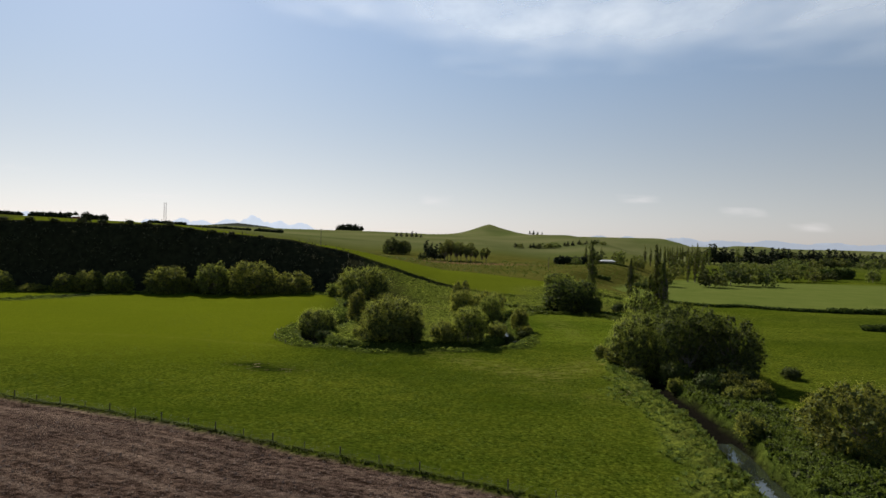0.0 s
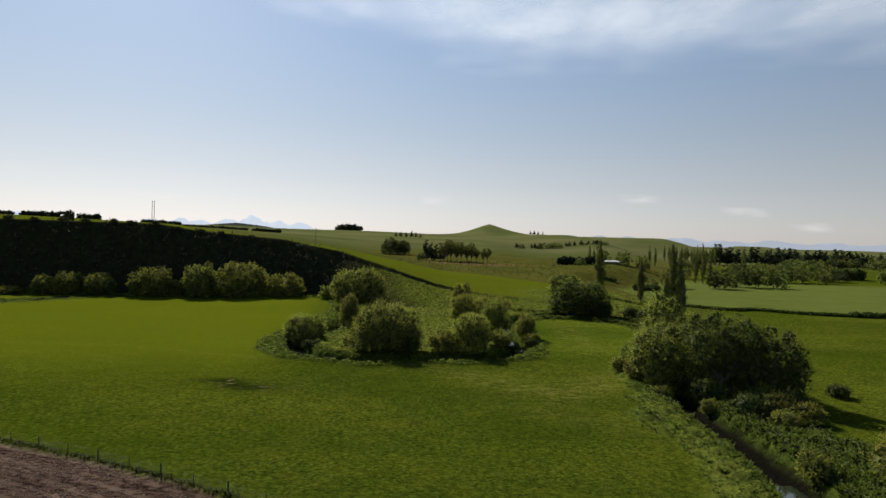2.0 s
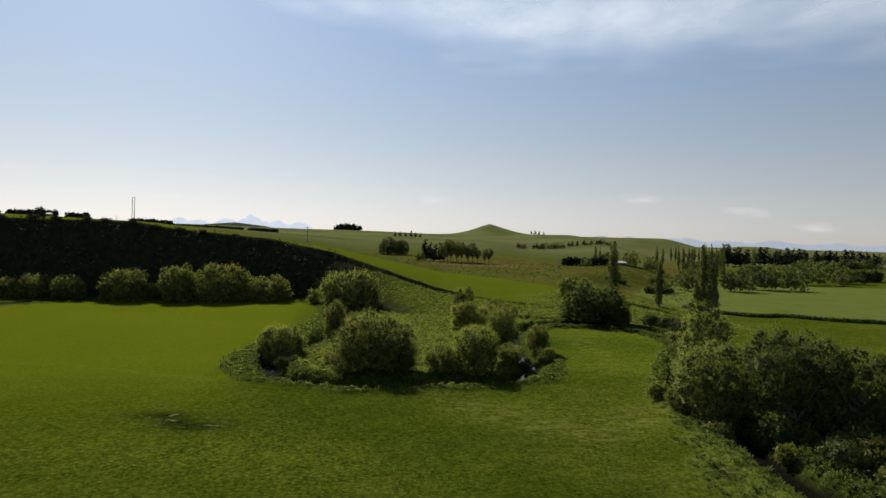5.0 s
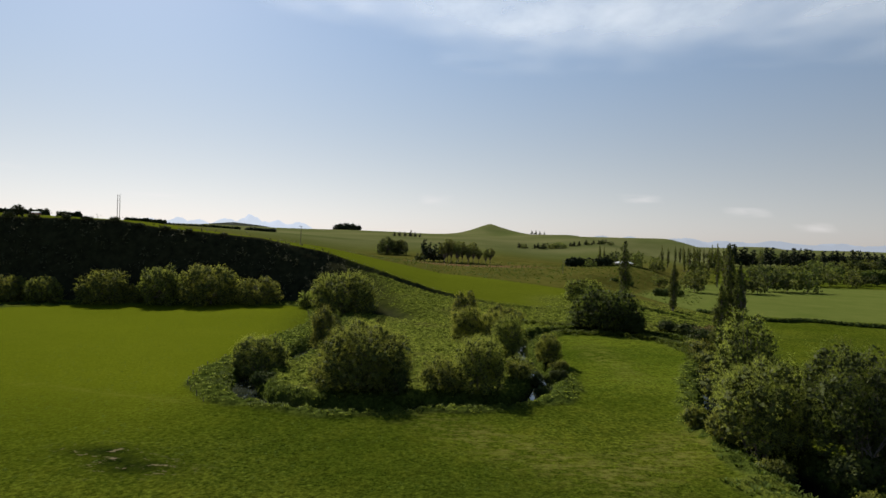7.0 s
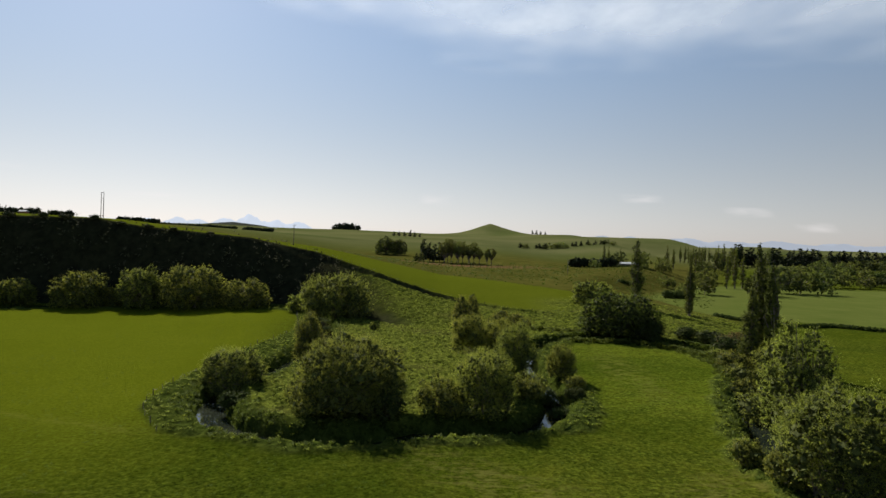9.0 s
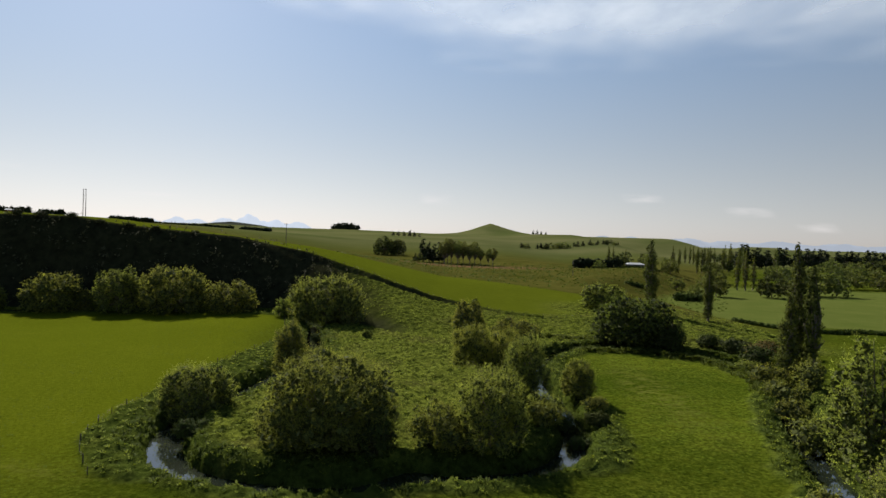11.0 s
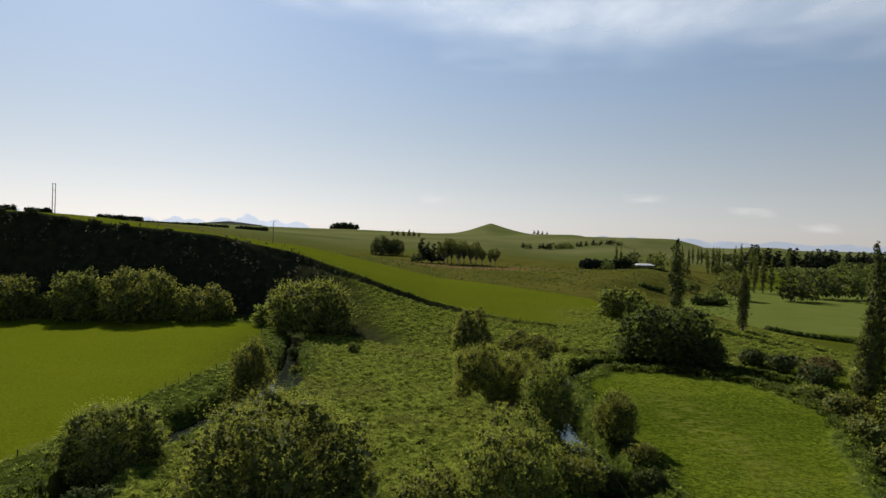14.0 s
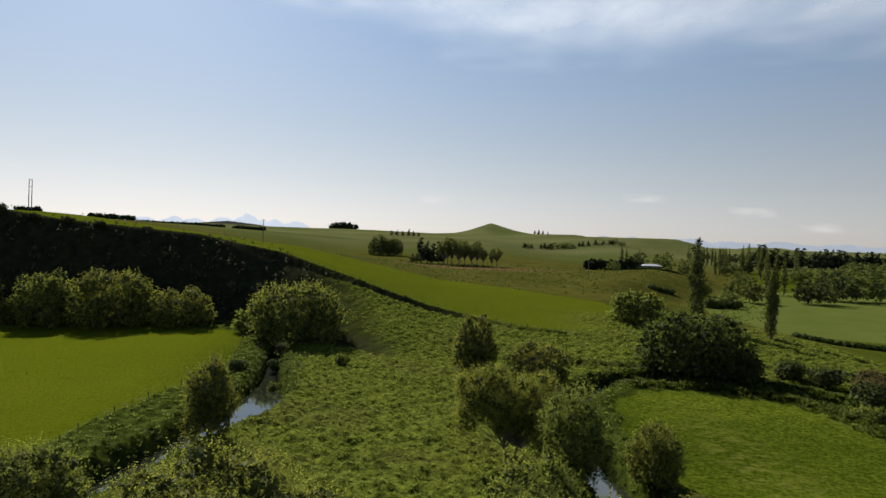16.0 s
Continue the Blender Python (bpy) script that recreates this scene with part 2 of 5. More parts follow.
def away(x, y, line):
    """Distance from points to a polyline."""
    x, y = np.asarray(x, float), np.asarray(y, float)
    best = np.full(x.shape, 1e9)
    for (ax, ay), (bx, by) in zip(line[:-1], line[1:]):
        dx, dy = bx - ax, by - ay
        t = np.clip(((x - ax) * dx + (y - ay) * dy) / (dx * dx + dy * dy), 0, 1)
        best = np.minimum(best, np.hypot(x - ax - t * dx, y - ay - t * dy))
    return best


RIVER = smooth_line([(-235, 215), (-188, 256), (-168, 300), (-120, 318), (-62, 314), (-43, 298), (-36, 266), (-30, 236), (-33, 216), (-37, 196), (-38, 178),
                     (-30, 164), (-14, 159.5), (-1, 163), (14, 168), (21, 180), (22, 196), (21, 214), (24, 236), (36, 257), (52, 256),
                     (68, 247), (74, 232), (71, 212), (58, 186), (49, 160), (46, 138), (45.4, 118), (45, 100), (42, 80), (38, 50), (30, 0), (24, -80)], 3.0)
FENCE = smooth_line([(-180, 150), (-110, 121), (-75, 104), (-52.6, 95.3), (-34.5, 87.5), (-16.8, 78.1), (-7, 74.1), (9.4, 67.8), (24, 61), (38, 52)], 4.0)

RIM_X = (-500, -155, -135, -115, -96, -87, -73, -55, -42, -25, -14, -3, 5, 14, 25, 36, 47, 75, 120)
RIM_Z = (34, 33, 30, 28.6, 27.1, 26.5, 23.7, 20.9, 17.4, 12.9, 9.6, 6.7, 5.2, 3.8, 2.6, 2.2, 2.3, 2.6, 0)
RIM_Y = (332, 347, 347, 347, 349, 350, 350, 345, 338, 330, 324, 320, 316, 312, 306, 302, 298, 288, 280)
FOOT_X = (-500, -155, -70, -50, -35, -15, 5, 30, 60, 90, 120)
FOOT_Y = (302, 324, 325, 316, 300, 276, 270, 264, 262, 258, 258)
HILL_X = (-700, -400, -186, -83, -40, 0, 40, 62, 90, 120, 165, 400)
HILL_Z = (46, 41, 34.6, 23, 15, 9, 8, 8.5, 9, 10, 15, 16)


def height(x, y):
    """Height of the land."""
    x, y = np.asarray(x, float), np.asarray(y, float)
    flat = -1.0 + 0.35 * (vnoise(x / 38, y / 38, 3) - 0.5)
    flat = flat - 2.2 * sstep(200, 300, y) * sstep(60, 120, -x) + 1.2 * sstep(110, 70, y) * sstep(30, -20, x)
    rim_y, rim_z = np.interp(x, RIM_X, RIM_Y), np.interp(x, RIM_X, RIM_Z)
    foot = np.interp(x, FOOT_X, FOOT_Y)
    rough = (vnoise(x / 9, y / 9, 5) - 0.5) * 2.2 + (vnoise(x / 4, y / 4, 6) - 0.5) * 0.9
    u = np.clip((y - foot) / (rim_y - foot), 0, 1)
    face = (rim_z - flat) * (0.35 * u + 0.65 * u * u * (3 - 2 * u)) + rough * np.sin(np.pi * u) * sstep(-20, -60, x)
    # land behind the rim
    near = np.interp(x, HILL_X, HILL_Z)
    far = 9 + np.clip(y - 600, 0, 1400) * 0.033 + np.clip(-x, 0, 1500) * 0.008 * sstep(500, 1500, y)
    far = far + 6 * (vnoise(x / 260, y / 260, 8) - 0.5) * sstep(500, 900, y) - 7 * sstep(60, 160, x) * sstep(620, 760, y) * sstep(1500, 1000, y)
    w = sstep(420, 720, y) * sstep(-330, -90, x) + sstep(900, 2000, y) * (1 - sstep(-330, -90, x))
    upland = near * (1 - w) + far * w
    behind = rim_z + (upland - rim_z) * sstep(0, 75, y - rim_y)
    # step shaped along the rim to give its dark line
    scarp = 1.7 * sstep(-1.7, -0.4, y - rim_y) * sstep(-75, -50, x) * sstep(62, 48, x)
    hill = np.where(u < 1, flat + face + (scarp - 1.7 * sstep(0.3, 0.8, u) * sstep(-75, -50, x) * sstep(62, 48, x)) * (0.45 + 0.55 * sstep(25, -15, x)), behind)
    edge = np.interp(y, (240, 300, 345, 394, 430, 495, 620, 1000, 2000, 4000), (108, 108, 97, 87, 98, 136, 205, 330, 520, 900))
    keep = sstep(0, 1, (edge - x) / np.interp(y, (250, 394, 600, 2000), (36, 48, 70, 260)) + 0.5)
    z = flat + (hill - flat) * keep
    z = z + 9 * sstep(540, 790, y) * sstep(180, 300, x) * sstep(3000, 2000, y)
    # far hills
    r = np.hypot((x - 190) / 1.0, (y - 2560) / 1.5)
    z = z + 57 * np.exp(-(r / 112) ** 1.35)
    ridge = (66 + 5 * (vnoise(x / 150, y / 200, 14) - 0.5)) * sstep(230, 420, x) * sstep(1000, 820, x) * sstep(1750, 2350, y)
    z = np.where(y > 1700, np.maximum(z, ridge), z)
    z = z + (34 + 20 * vnoise(x / 420, y / 600, 12)) * sstep(900, 1300, x) * sstep(2900, 3700, y)
    z = z + 47 * np.exp(-((x - 1250) / 230) ** 2 - ((y - 2500) / 220) ** 2)
    z = z + 34 * np.exp(-((x + 1010) / 190) ** 2 - ((y - 3050) / 220) ** 2)
    # clods lie lower than the pasture, with a rough verge between
    fy = np.interp(x, FENCE[:, 0], FENCE[:, 1])
    z = z - 0.3 * sstep(-0.5, -1.6, y - fy) * sstep(60, 44, x) + 0.25 * np.exp(-((y - fy) / 0.9) ** 2) * vnoise(x / 1.3, y / 1.3, 17) * (np.abs(x) < 190)
    # the stream's bed
    d = away(x, y, RIVER)
    wide = 1.55 + 3.2 * np.exp(-(x + 2.5) ** 2 / 12 - (y - 165.5) ** 2 / 26) + 0.7 * np.exp(-((x - 21) ** 2 + (y - 199) ** 2) / 40) + 2.4 * np.exp(-((x + 30) ** 2 + (y - 231) ** 2) / 150) - 1.5 * np.exp(-(((x + 37) ** 2) / 300 + ((y - 266) / 19) ** 4)) + 0.1 * sstep(150, 132, y) * (x > 20) - 0.6 * (x > 10) * sstep(165, 175, y) * sstep(250, 236, y)
    ditch = sstep(150, 132, y) * (x > 20)
    cut = sstep(wide + 2.9 - 1.1 * ditch, wide - 0.5 + 0.4 * ditch, d)
    rise = 0.35 * np.exp(-((d - wide - 4.0) / 2.5) ** 2)
    return (z + rise) * (1 - cut) + np.minimum(z, -4.0 + 1.2 * ditch * sstep(84, 96, y)) * cut


def ground_z(x, y):
    return float(height(np.array([x]), np.array([y]))[0])


def hummock_spots(x, y, cell):
    """The jittered middle of each point's lattice cell, for the nine cells round it."""
    ix, iy = np.floor(x / cell), np.floor(y / cell)
    for a in (-1, 0, 1):
        for b in (-1, 0, 1):
            jx, jy = ix + a, iy + b
            yield (jx + lattice(jx, jy, 71)) * cell, (jy + lattice(jx, jy, 72)) * cell, lattice(jx, jy, 73)


def hummocks(x, y, cell=1.8):
    """Shaggy mounds of tussock, 0 to about 1."""
    best = np.zeros(x.shape)
    for cx, cy, r in hummock_spots(x, y, cell):
        w = 0.45 + 0.45 * r
        best = np.maximum(best, (0.45 + 0.55 * r) * np.exp(-((x - cx) ** 2 + (y - cy) ** 2) / (w * w)))
    return best


def axis(pieces):
    out = []
    for a, b, s in pieces:
        out.extend(np.arange(a, b - s * 0.5, s))
    out.append(pieces[-1][1])
    return np.array(out)


def mesh_from(name, verts, faces, materials, smooth=True):
    """A mesh from numpy arrays: n x 3 points and m x k corners."""
    verts, faces = np.asarray(verts, np.float32), np.asarray(faces, np.int32)
    me = bpy.data.meshes.new(name)
    k = faces.shape[1]
    me.vertices.add(len(verts))
    me.vertices.foreach_set("co", verts.ravel())
    me.loops.add(faces.size)
    me.loops.foreach_set("vertex_index", faces.ravel())
    me.polygons.add(len(faces))
    me.polygons.foreach_set("loop_start", np.arange(0, faces.size, k, dtype=np.int32))
    me.polygons.foreach_set("use_smooth", np.full(len(faces), smooth, dtype=bool))
    me.update(calc_edges=True)
    for m in materials:
        me.materials.append(m)
    return me


def inside(x, y, poly):
    x, y = np.asarray(x, float), np.asarray(y, float)
    hit = np.zeros(x.shape, bool)
    n = len(poly)
    for i in range(n):
        (ax, ay), (bx, by) = poly[i], poly[(i + 1) % n]
        if ay != by:
            hit ^= ((ay > y) != (by > y)) & (x < (bx - ax) * (y - ay) / (by - ay) + ax)
    return hit


RIVER_LOW = RIVER[(RIVER[:, 1] < 150) & (RIVER[:, 0] > 20)][::-1]
PENINSULA = [tuple(p) for p in RIVER if 156 < p[1] < 299 and -47 < p[0] < 36] + [(36, 262), (-20, 280)]


def cover(x, y):
    """Shares of each ground cover."""
    d = away(x, y, RIVER)
    jag = (vnoise(x / 6, y / 6, 21) - 0.5) * 5 + (vnoise(x / 1.7, y / 1.7, 22) - 0.5) * 1.6
    rim_y, foot = np.interp(x, RIM_X, RIM_Y), np.interp(x, FOOT_X, FOOT_Y)
    pen = inside(x, y, PENINSULA)
    bank = sstep(8.2, 6.4, d + jag * 0.7)
    edge = np.interp(y, (158, 170, 184, 205, 218, 231, 241, 255, 268, 288, 300), (-38, -46, -49, -47.3, -47.6, -46.5, -44.6, -43, -44.8, -50, -53))
    bank = np.where((x < -20) & (y > 160) & (y < 298) & ~pen, np.maximum(bank, sstep(-0.9, 0.5, x - edge + jag * 0.25)), bank)
    middle = np.interp(y, RIVER_LOW[:, 1], RIVER_LOW[:, 0])
    bank = np.where((y < 132) & (x > 20), np.where(x > middle, sstep(19, 15, d + jag), sstep(13, 8, d + jag)), bank)
    slope = sstep(-3, 2, y - foot + jag * 0.4) * sstep(1.2, 0, y - rim_y) * sstep(120, 104, x)
    nose = sstep(30, 56, x) * sstep(118, 104, x) * sstep(255, 262, y) * sstep(335, 318, y + (x - 60) * 0.3)
    rough = np.maximum.reduce([np.where(pen, 1.0, 0.0), bank, slope, nose])
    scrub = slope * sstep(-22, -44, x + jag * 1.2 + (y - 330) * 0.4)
    # dark strip painted along the rim in place of fence and grass shade
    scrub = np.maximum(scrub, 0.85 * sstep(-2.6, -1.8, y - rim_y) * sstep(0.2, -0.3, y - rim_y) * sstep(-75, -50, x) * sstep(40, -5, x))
    behind = sstep(-0.5, 1.0, y - rim_y) * sstep(130, 100, x - np.clip(y - 330, 0, 2000) * 0.45)
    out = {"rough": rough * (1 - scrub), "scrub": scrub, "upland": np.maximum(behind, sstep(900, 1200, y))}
    tip = inside(x, y, [(-34, 334), (5, 318), (30, 308), (50, 304), (63, 303), (58, 345), (20, 395), (-60, 470), (-140, 520), (-260, 520), (-260, 350), (-96, 352)])
    out["dry"] = behind * (1 - np.where(tip, 1.0, 0.0)) * sstep(350, 380, y + x * 0.6) * sstep(900, 700, y)
    out["upland"] = out["upland"] * (1 - 0.75 * np.where(tip, 1.0, 0.0))
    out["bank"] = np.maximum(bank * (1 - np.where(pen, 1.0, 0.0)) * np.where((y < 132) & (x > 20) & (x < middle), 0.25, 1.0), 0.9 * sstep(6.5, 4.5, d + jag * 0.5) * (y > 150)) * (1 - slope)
    # clods lie on the near side of the fence
    fy = np.interp(x, FENCE[:, 0], FENCE[:, 1])
    out["plough"] = sstep(-0.8, -1.6, y - fy + jag * 0.15) * sstep(44, 30, x)
    out["crop"] = sstep(-2, 3, y - np.interp(x, (110, 160, 320, 420), (338, 312, 292, 290))) * sstep(-4, 5, x - np.interp(y, (340, 394, 430, 500, 570), (116, 110, 120, 165, 205))) * sstep(570, 545, y + np.clip(200 - x, 0, 90) * 1.4) * sstep(480, 440, x)
    wear = np.exp(-((y - 131 - 0.9 * np.abs(x - 22)) / 7) ** 2) * sstep(-15, 10, x) * sstep(60, 35, x)
    wear = np.maximum(wear, 0.8 * np.exp(-((x - 42) / 5) ** 2 - ((y - 210) / 24) ** 2))
    wear = np.maximum(wear, 0.9 * np.exp(-((y - 166 - 3.0 * np.sin(x / 17) + (x + 84) * 0.12) / 1.7) ** 2) * sstep(-30, -50, x))
    wear = np.maximum(wear, 0.25 * np.exp(-((y - 118 + (x - 20) * 0.5) / 5) ** 2) * sstep(0, 20, x) * sstep(42, 30, x))
    out["remote_haze"] = sstep(650, 1100, y)
    out["plantation"] = np.exp(-((x + 1010) / 210) ** 4 - ((y - 3000) / 160) ** 4)
    out["bare"] = np.exp(-((x - 22) / 60) ** 4 - ((y - 572) / 24) ** 4) * (0.6 + 0.5 * vnoise(x / 14, y / 9, 81))
    out["clay"] = np.maximum.reduce([np.exp(-((x - a) / b) ** 2 - ((y - c) / e) ** 2) for a, c, b, e in ((-42, 134.5, 5.0, 2.4), (-35.3, 129.8, 5.5, 2.6), (-38.5, 131.5, 3.6, 3.0), (36, 117, 1.0, 4.5))])
    out["worn"] = wear
    out["bend_brightening"] = sstep(20, 30, x) * sstep(160, 185, y) * sstep(268, 255, y) * sstep(84, 70, x)
    out["furrow"] = np.where((y < 170) & (np.abs(x) < 200), away(x, y, FENCE[::2]), 0.0)
    out["mown"] = np.maximum(sstep(-30, -55, x + (y - 200) * 0.1) * sstep(110, 180, y) * (1 - rough), np.where(tip, 0.9, 0.0))
    out["mud_shade"] = sstep(2.3, 1.7, d - 2.4 * np.exp(-((x + 30) ** 2 + (y - 231) ** 2) / 150) - 3.0 * np.exp(-(x + 2.5) ** 2 / 12 - (y - 165.5) ** 2 / 26)) 
    # ditch bed painted dark, in place of shaded water
    out["mud_shade"] = np.where((y < 140) & (x > 20), sstep(2.9, 2.1, d + jag * 0.15), out["mud_shade"])
    return out


def build_ground():
    xs = axis([(-3200, -900, 115), (-900, -260, 24), (-260, -90, 3.4), (-90, -52, 1.3), (-52, 78, 0.8), (78, 112, 1.3), (112, 280, 4.0), (280, 1000, 24), (1000, 3600, 100)])
    ys = axis([(-500, 40, 30), (40, 58, 1.1), (58, 106, 0.6), (106, 150, 1.1), (150, 330, 0.8), (330, 360, 1.1), (360, 480, 4), (480, 1000, 13), (1000, 3000, 40), (3000, 4800, 120)])
    X, Y = np.meshgrid(xs, ys)
    x, y = X.ravel(), Y.ravel()
    z = height(x, y)
    cov = cover(x, y)
    z = z + cov["rough"] * (1 - cov["mud_shade"]) * (hummocks(x, y) * 1.0 + (vnoise(x / 0.9, y / 0.9, 31) - 0.5) * 0.2)
    nx, ny = len(xs), len(ys)
    i = (np.arange(ny - 1)[:, None] * nx + np.arange(nx - 1)[None, :]).ravel()
    me = mesh_from("ground", np.stack([x, y, z], 1), np.stack([i, i + 1, i + nx + 1, i + nx], 1), [GROUND])
    for key, v in cov.items():
        a = me.attributes.new(key, 'FLOAT', 'POINT')
        a.data.foreach_set("value", v.astype(np.float32))
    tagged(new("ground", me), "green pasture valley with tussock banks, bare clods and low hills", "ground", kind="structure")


build_ground()


def build_water():
    line = RIVER
    t = np.gradient(line, axis=0)
    t /= np.linalg.norm(t, axis=1)[:, None]
    nrm = np.stack([-t[:, 1], t[:, 0]], 1)
    v = []
    for p, q in zip(line, nrm):
        for s in (-6.5, 0, 6.5):
            v.append((p[0] + q[0] * s, p[1] + q[1] * s, -2.85))
    f = [(3 * i + k, 3 * i + k + 1, 3 * i + k + 4, 3 * i + k + 3) for i in range(len(line) - 1) for k in (0, 1)]
    tagged(new("water", mesh_from("water", v, f, [WATER])), "still dark stream water mirroring the pale sky", "stream", kind="structure")


build_water()


# ---- plants ----
def tube(points, radii, sides=7):
    """Corners and faces of a tapering tube along points."""
    pts = [Vector(p) for p in points]
    v, f = [], []
    for i, p in enumerate(pts):
        d = (pts[min(i + 1, len(pts) - 1)] - pts[max(i - 1, 0)]).normalized()
        a = d.orthogonal().normalized()
        b = d.cross(a)
        for k in range(sides):
            w = 2 * math.pi * k / sides
            v.append(tuple(p + (a * math.cos(w) + b * math.sin(w)) * radii[i]))
    for i in range(len(pts) - 1):
        for k in range(sides):
            m = (k + 1) % sides
            f.append((i * sides + k, i * sides + m, (i + 1) * sides + m, (i + 1) * sides + k))
    return v, f


def join(pieces):
    v, f = [], []
    for a, b in pieces:
        o = len(v)
        v.extend(a)
        f.extend(tuple(i + o for i in q) for q in b)
    return v, f


def leaves(rng, lobes, count, size, droop=0.3, slim=0.5, clump=0.2, per=9, shell=0.4, upright=1.0):
    """Leaf blades along short tapering sprays that stand out of rounded lobes (cx, cy, cz, rx, ry, rz)."""
    lobes = np.array(lobes, float)
    area = lobes[:, 3] * lobes[:, 4] + lobes[:, 3] * lobes[:, 5] + lobes[:, 4] * lobes[:, 5]
    twigs = max(12, count // per)
    which = rng.choice(len(lobes), twigs, p=area / area.sum())
    d = rng.normal(size=(twigs, 3))
    d[:, 2] += 0.15
    d /= np.linalg.norm(d, axis=1)[:, None]
    L = lobes[which]
    root = L[:, :3] + d * L[:, 3:] * (rng.normal(0.70, 0.11, twigs) - (rng.random(twigs) < 0.2) * rng.uniform(0, shell, twigs))[:, None]
    reach = L[:, 3:].mean(1) * clump * rng.uniform(0.45, 1.5, twigs) ** 1.2
    lean = d * 0.9 + rng.normal(size=(twigs, 3)) * 0.32
    lean[:, 2] += 0.75 if droop < 0 else 0.25
    lean /= np.linalg.norm(lean, axis=1)[:, None]
    n = twigs * per
    own = np.repeat(np.arange(twigs), per)
    s = rng.random(n) ** 0.8
    way = rng.normal(size=(n, 3))
    way /= np.linalg.norm(way, axis=1)[:, None]
    p = root[own] + lean[own] * (reach[own] * 2.3 * s * upright)[:, None] + way * (reach[own] * (0.62 - 0.42 * s) * rng.random(n) ** 0.5)[:, None]
    if droop > 0:
        p[:, 2] -= droop * reach[own] * s * s
    # leave out what lies deep inside another lobe
    deep = np.zeros(n, bool)
    for l in lobes:
        deep |= np.sum(((p - l[:3]) / l[3:]) ** 2, 1) < 0.42
    keep = (p[:, 2] > 0.1 * min(1.0, lobes[:, 2].max() / 4)) & ~deep
    p, own, way = p[keep], own[keep], way[keep]
    n = len(p)
    out = way * 0.25 + d[own] * 0.6 + rng.normal(size=(n, 3)) * 0.28 + np.array([0, 0, 0.35])
    out /= np.linalg.norm(out, axis=1)[:, None]
    along = lean[own] * 0.8 + rng.normal(size=(n, 3)) * 0.55
    along -= out * np.sum(along * out, 1)[:, None]
    along /= np.linalg.norm(along, axis=1)[:, None]
    side = np.cross(out, along)
    q = size * rng.uniform(0.6, 1.4, n)[:, None]
    a = p - along * q * 0.5
    b = p + side * q * slim * 0.5 + along * q * 0.05
    e = p + along * q * 0.5
    g = p - side * q * slim * 0.5 + along * q * 0.05
    v = np.stack([a, g, e, b], 1).reshape(-1, 3)
    return v, np.arange(4 * n).reshape(-1, 4)


def trunk_mesh(rng, height_, lobes, girth, stems=1, spread=1.6):
    pieces = []
    for s in range(stems):
        ang = rng.uniform(0, 6.28)
        off = 0.0 if stems == 1 else girth * spread * rng.uniform(0.5, 1.2)
        bx, by = math.cos(ang) * off, math.sin(ang) * off
        fork = height_ * rng.uniform(0.16, 0.26)
        top = (bx * 1.8 + rng.normal() * 0.012 * height_, by * 1.8 + rng.normal() * 0.012 * height_, fork)
        pieces.append(tube([(bx, by, -0.03 * height_), (bx, by, 0.02 * height_), ((bx + top[0]) / 2, (by + top[1]) / 2, fork * 0.6), top],
                           [girth * 1.25, girth, girth * 0.86, girth * 0.75]))
        for i, l in enumerate(lobes):
            if stems > 1 and i % stems != s:
                continue
            for _ in range(2):
                tip = [l[k] + rng.normal() * 0.35 * l[k + 3] for k in range(3)]
                mid = [top[k] * 0.5 + tip[k] * 0.5 + rng.normal() * 0.025 * height_ for k in range(3)]
                r = girth * rng.uniform(0.32, 0.5)
                pieces.append(tube([top, mid, tip], [r, r * 0.6, r * 0.18], 5))
    return join(pieces)


def round_lobes(rng, w, d, h, n, low=0.0):
    """Lobes over a rounded, uneven dome w wide, d deep and h high, from the share low of its height upwards."""
    span = 1 - low
    base, up = h * (low + 0.40 * span), h * 0.60 * span
    out = [(0, 0, base, w * 0.33, d * 0.33, h * 0.38 * span)]
    k = int(n * 3.6) + 6
    turn = rng.uniform(0, 6.28)
    for i in range(k):
        rise = -0.64 + 1.60 * (i + rng.uniform(0.1, 0.9)) / k
        a = turn + 2.39996 * i + rng.uniform(-0.35, 0.35)
        q = rng.uniform(0.085, 0.175) * (1.15 - 0.25 * rise)
        flat = math.sqrt(max(0.0, 1 - rise * rise)) if rise > 0 else 1 - 0.35 * rise * rise
        r = rng.uniform(0.84, 1.10) * (1 - 1.5 * q)
        lift = up if rise > 0 else h * 0.62 * span
        out.append((math.cos(a) * flat * r * w * 0.5, math.sin(a) * flat * r * d * 0.5, max(base + rise * r * lift, h * (low + 0.5 * q)),
                    w * q, d * q, h * span * q * rng.uniform(0.9, 1.25)))
    return out


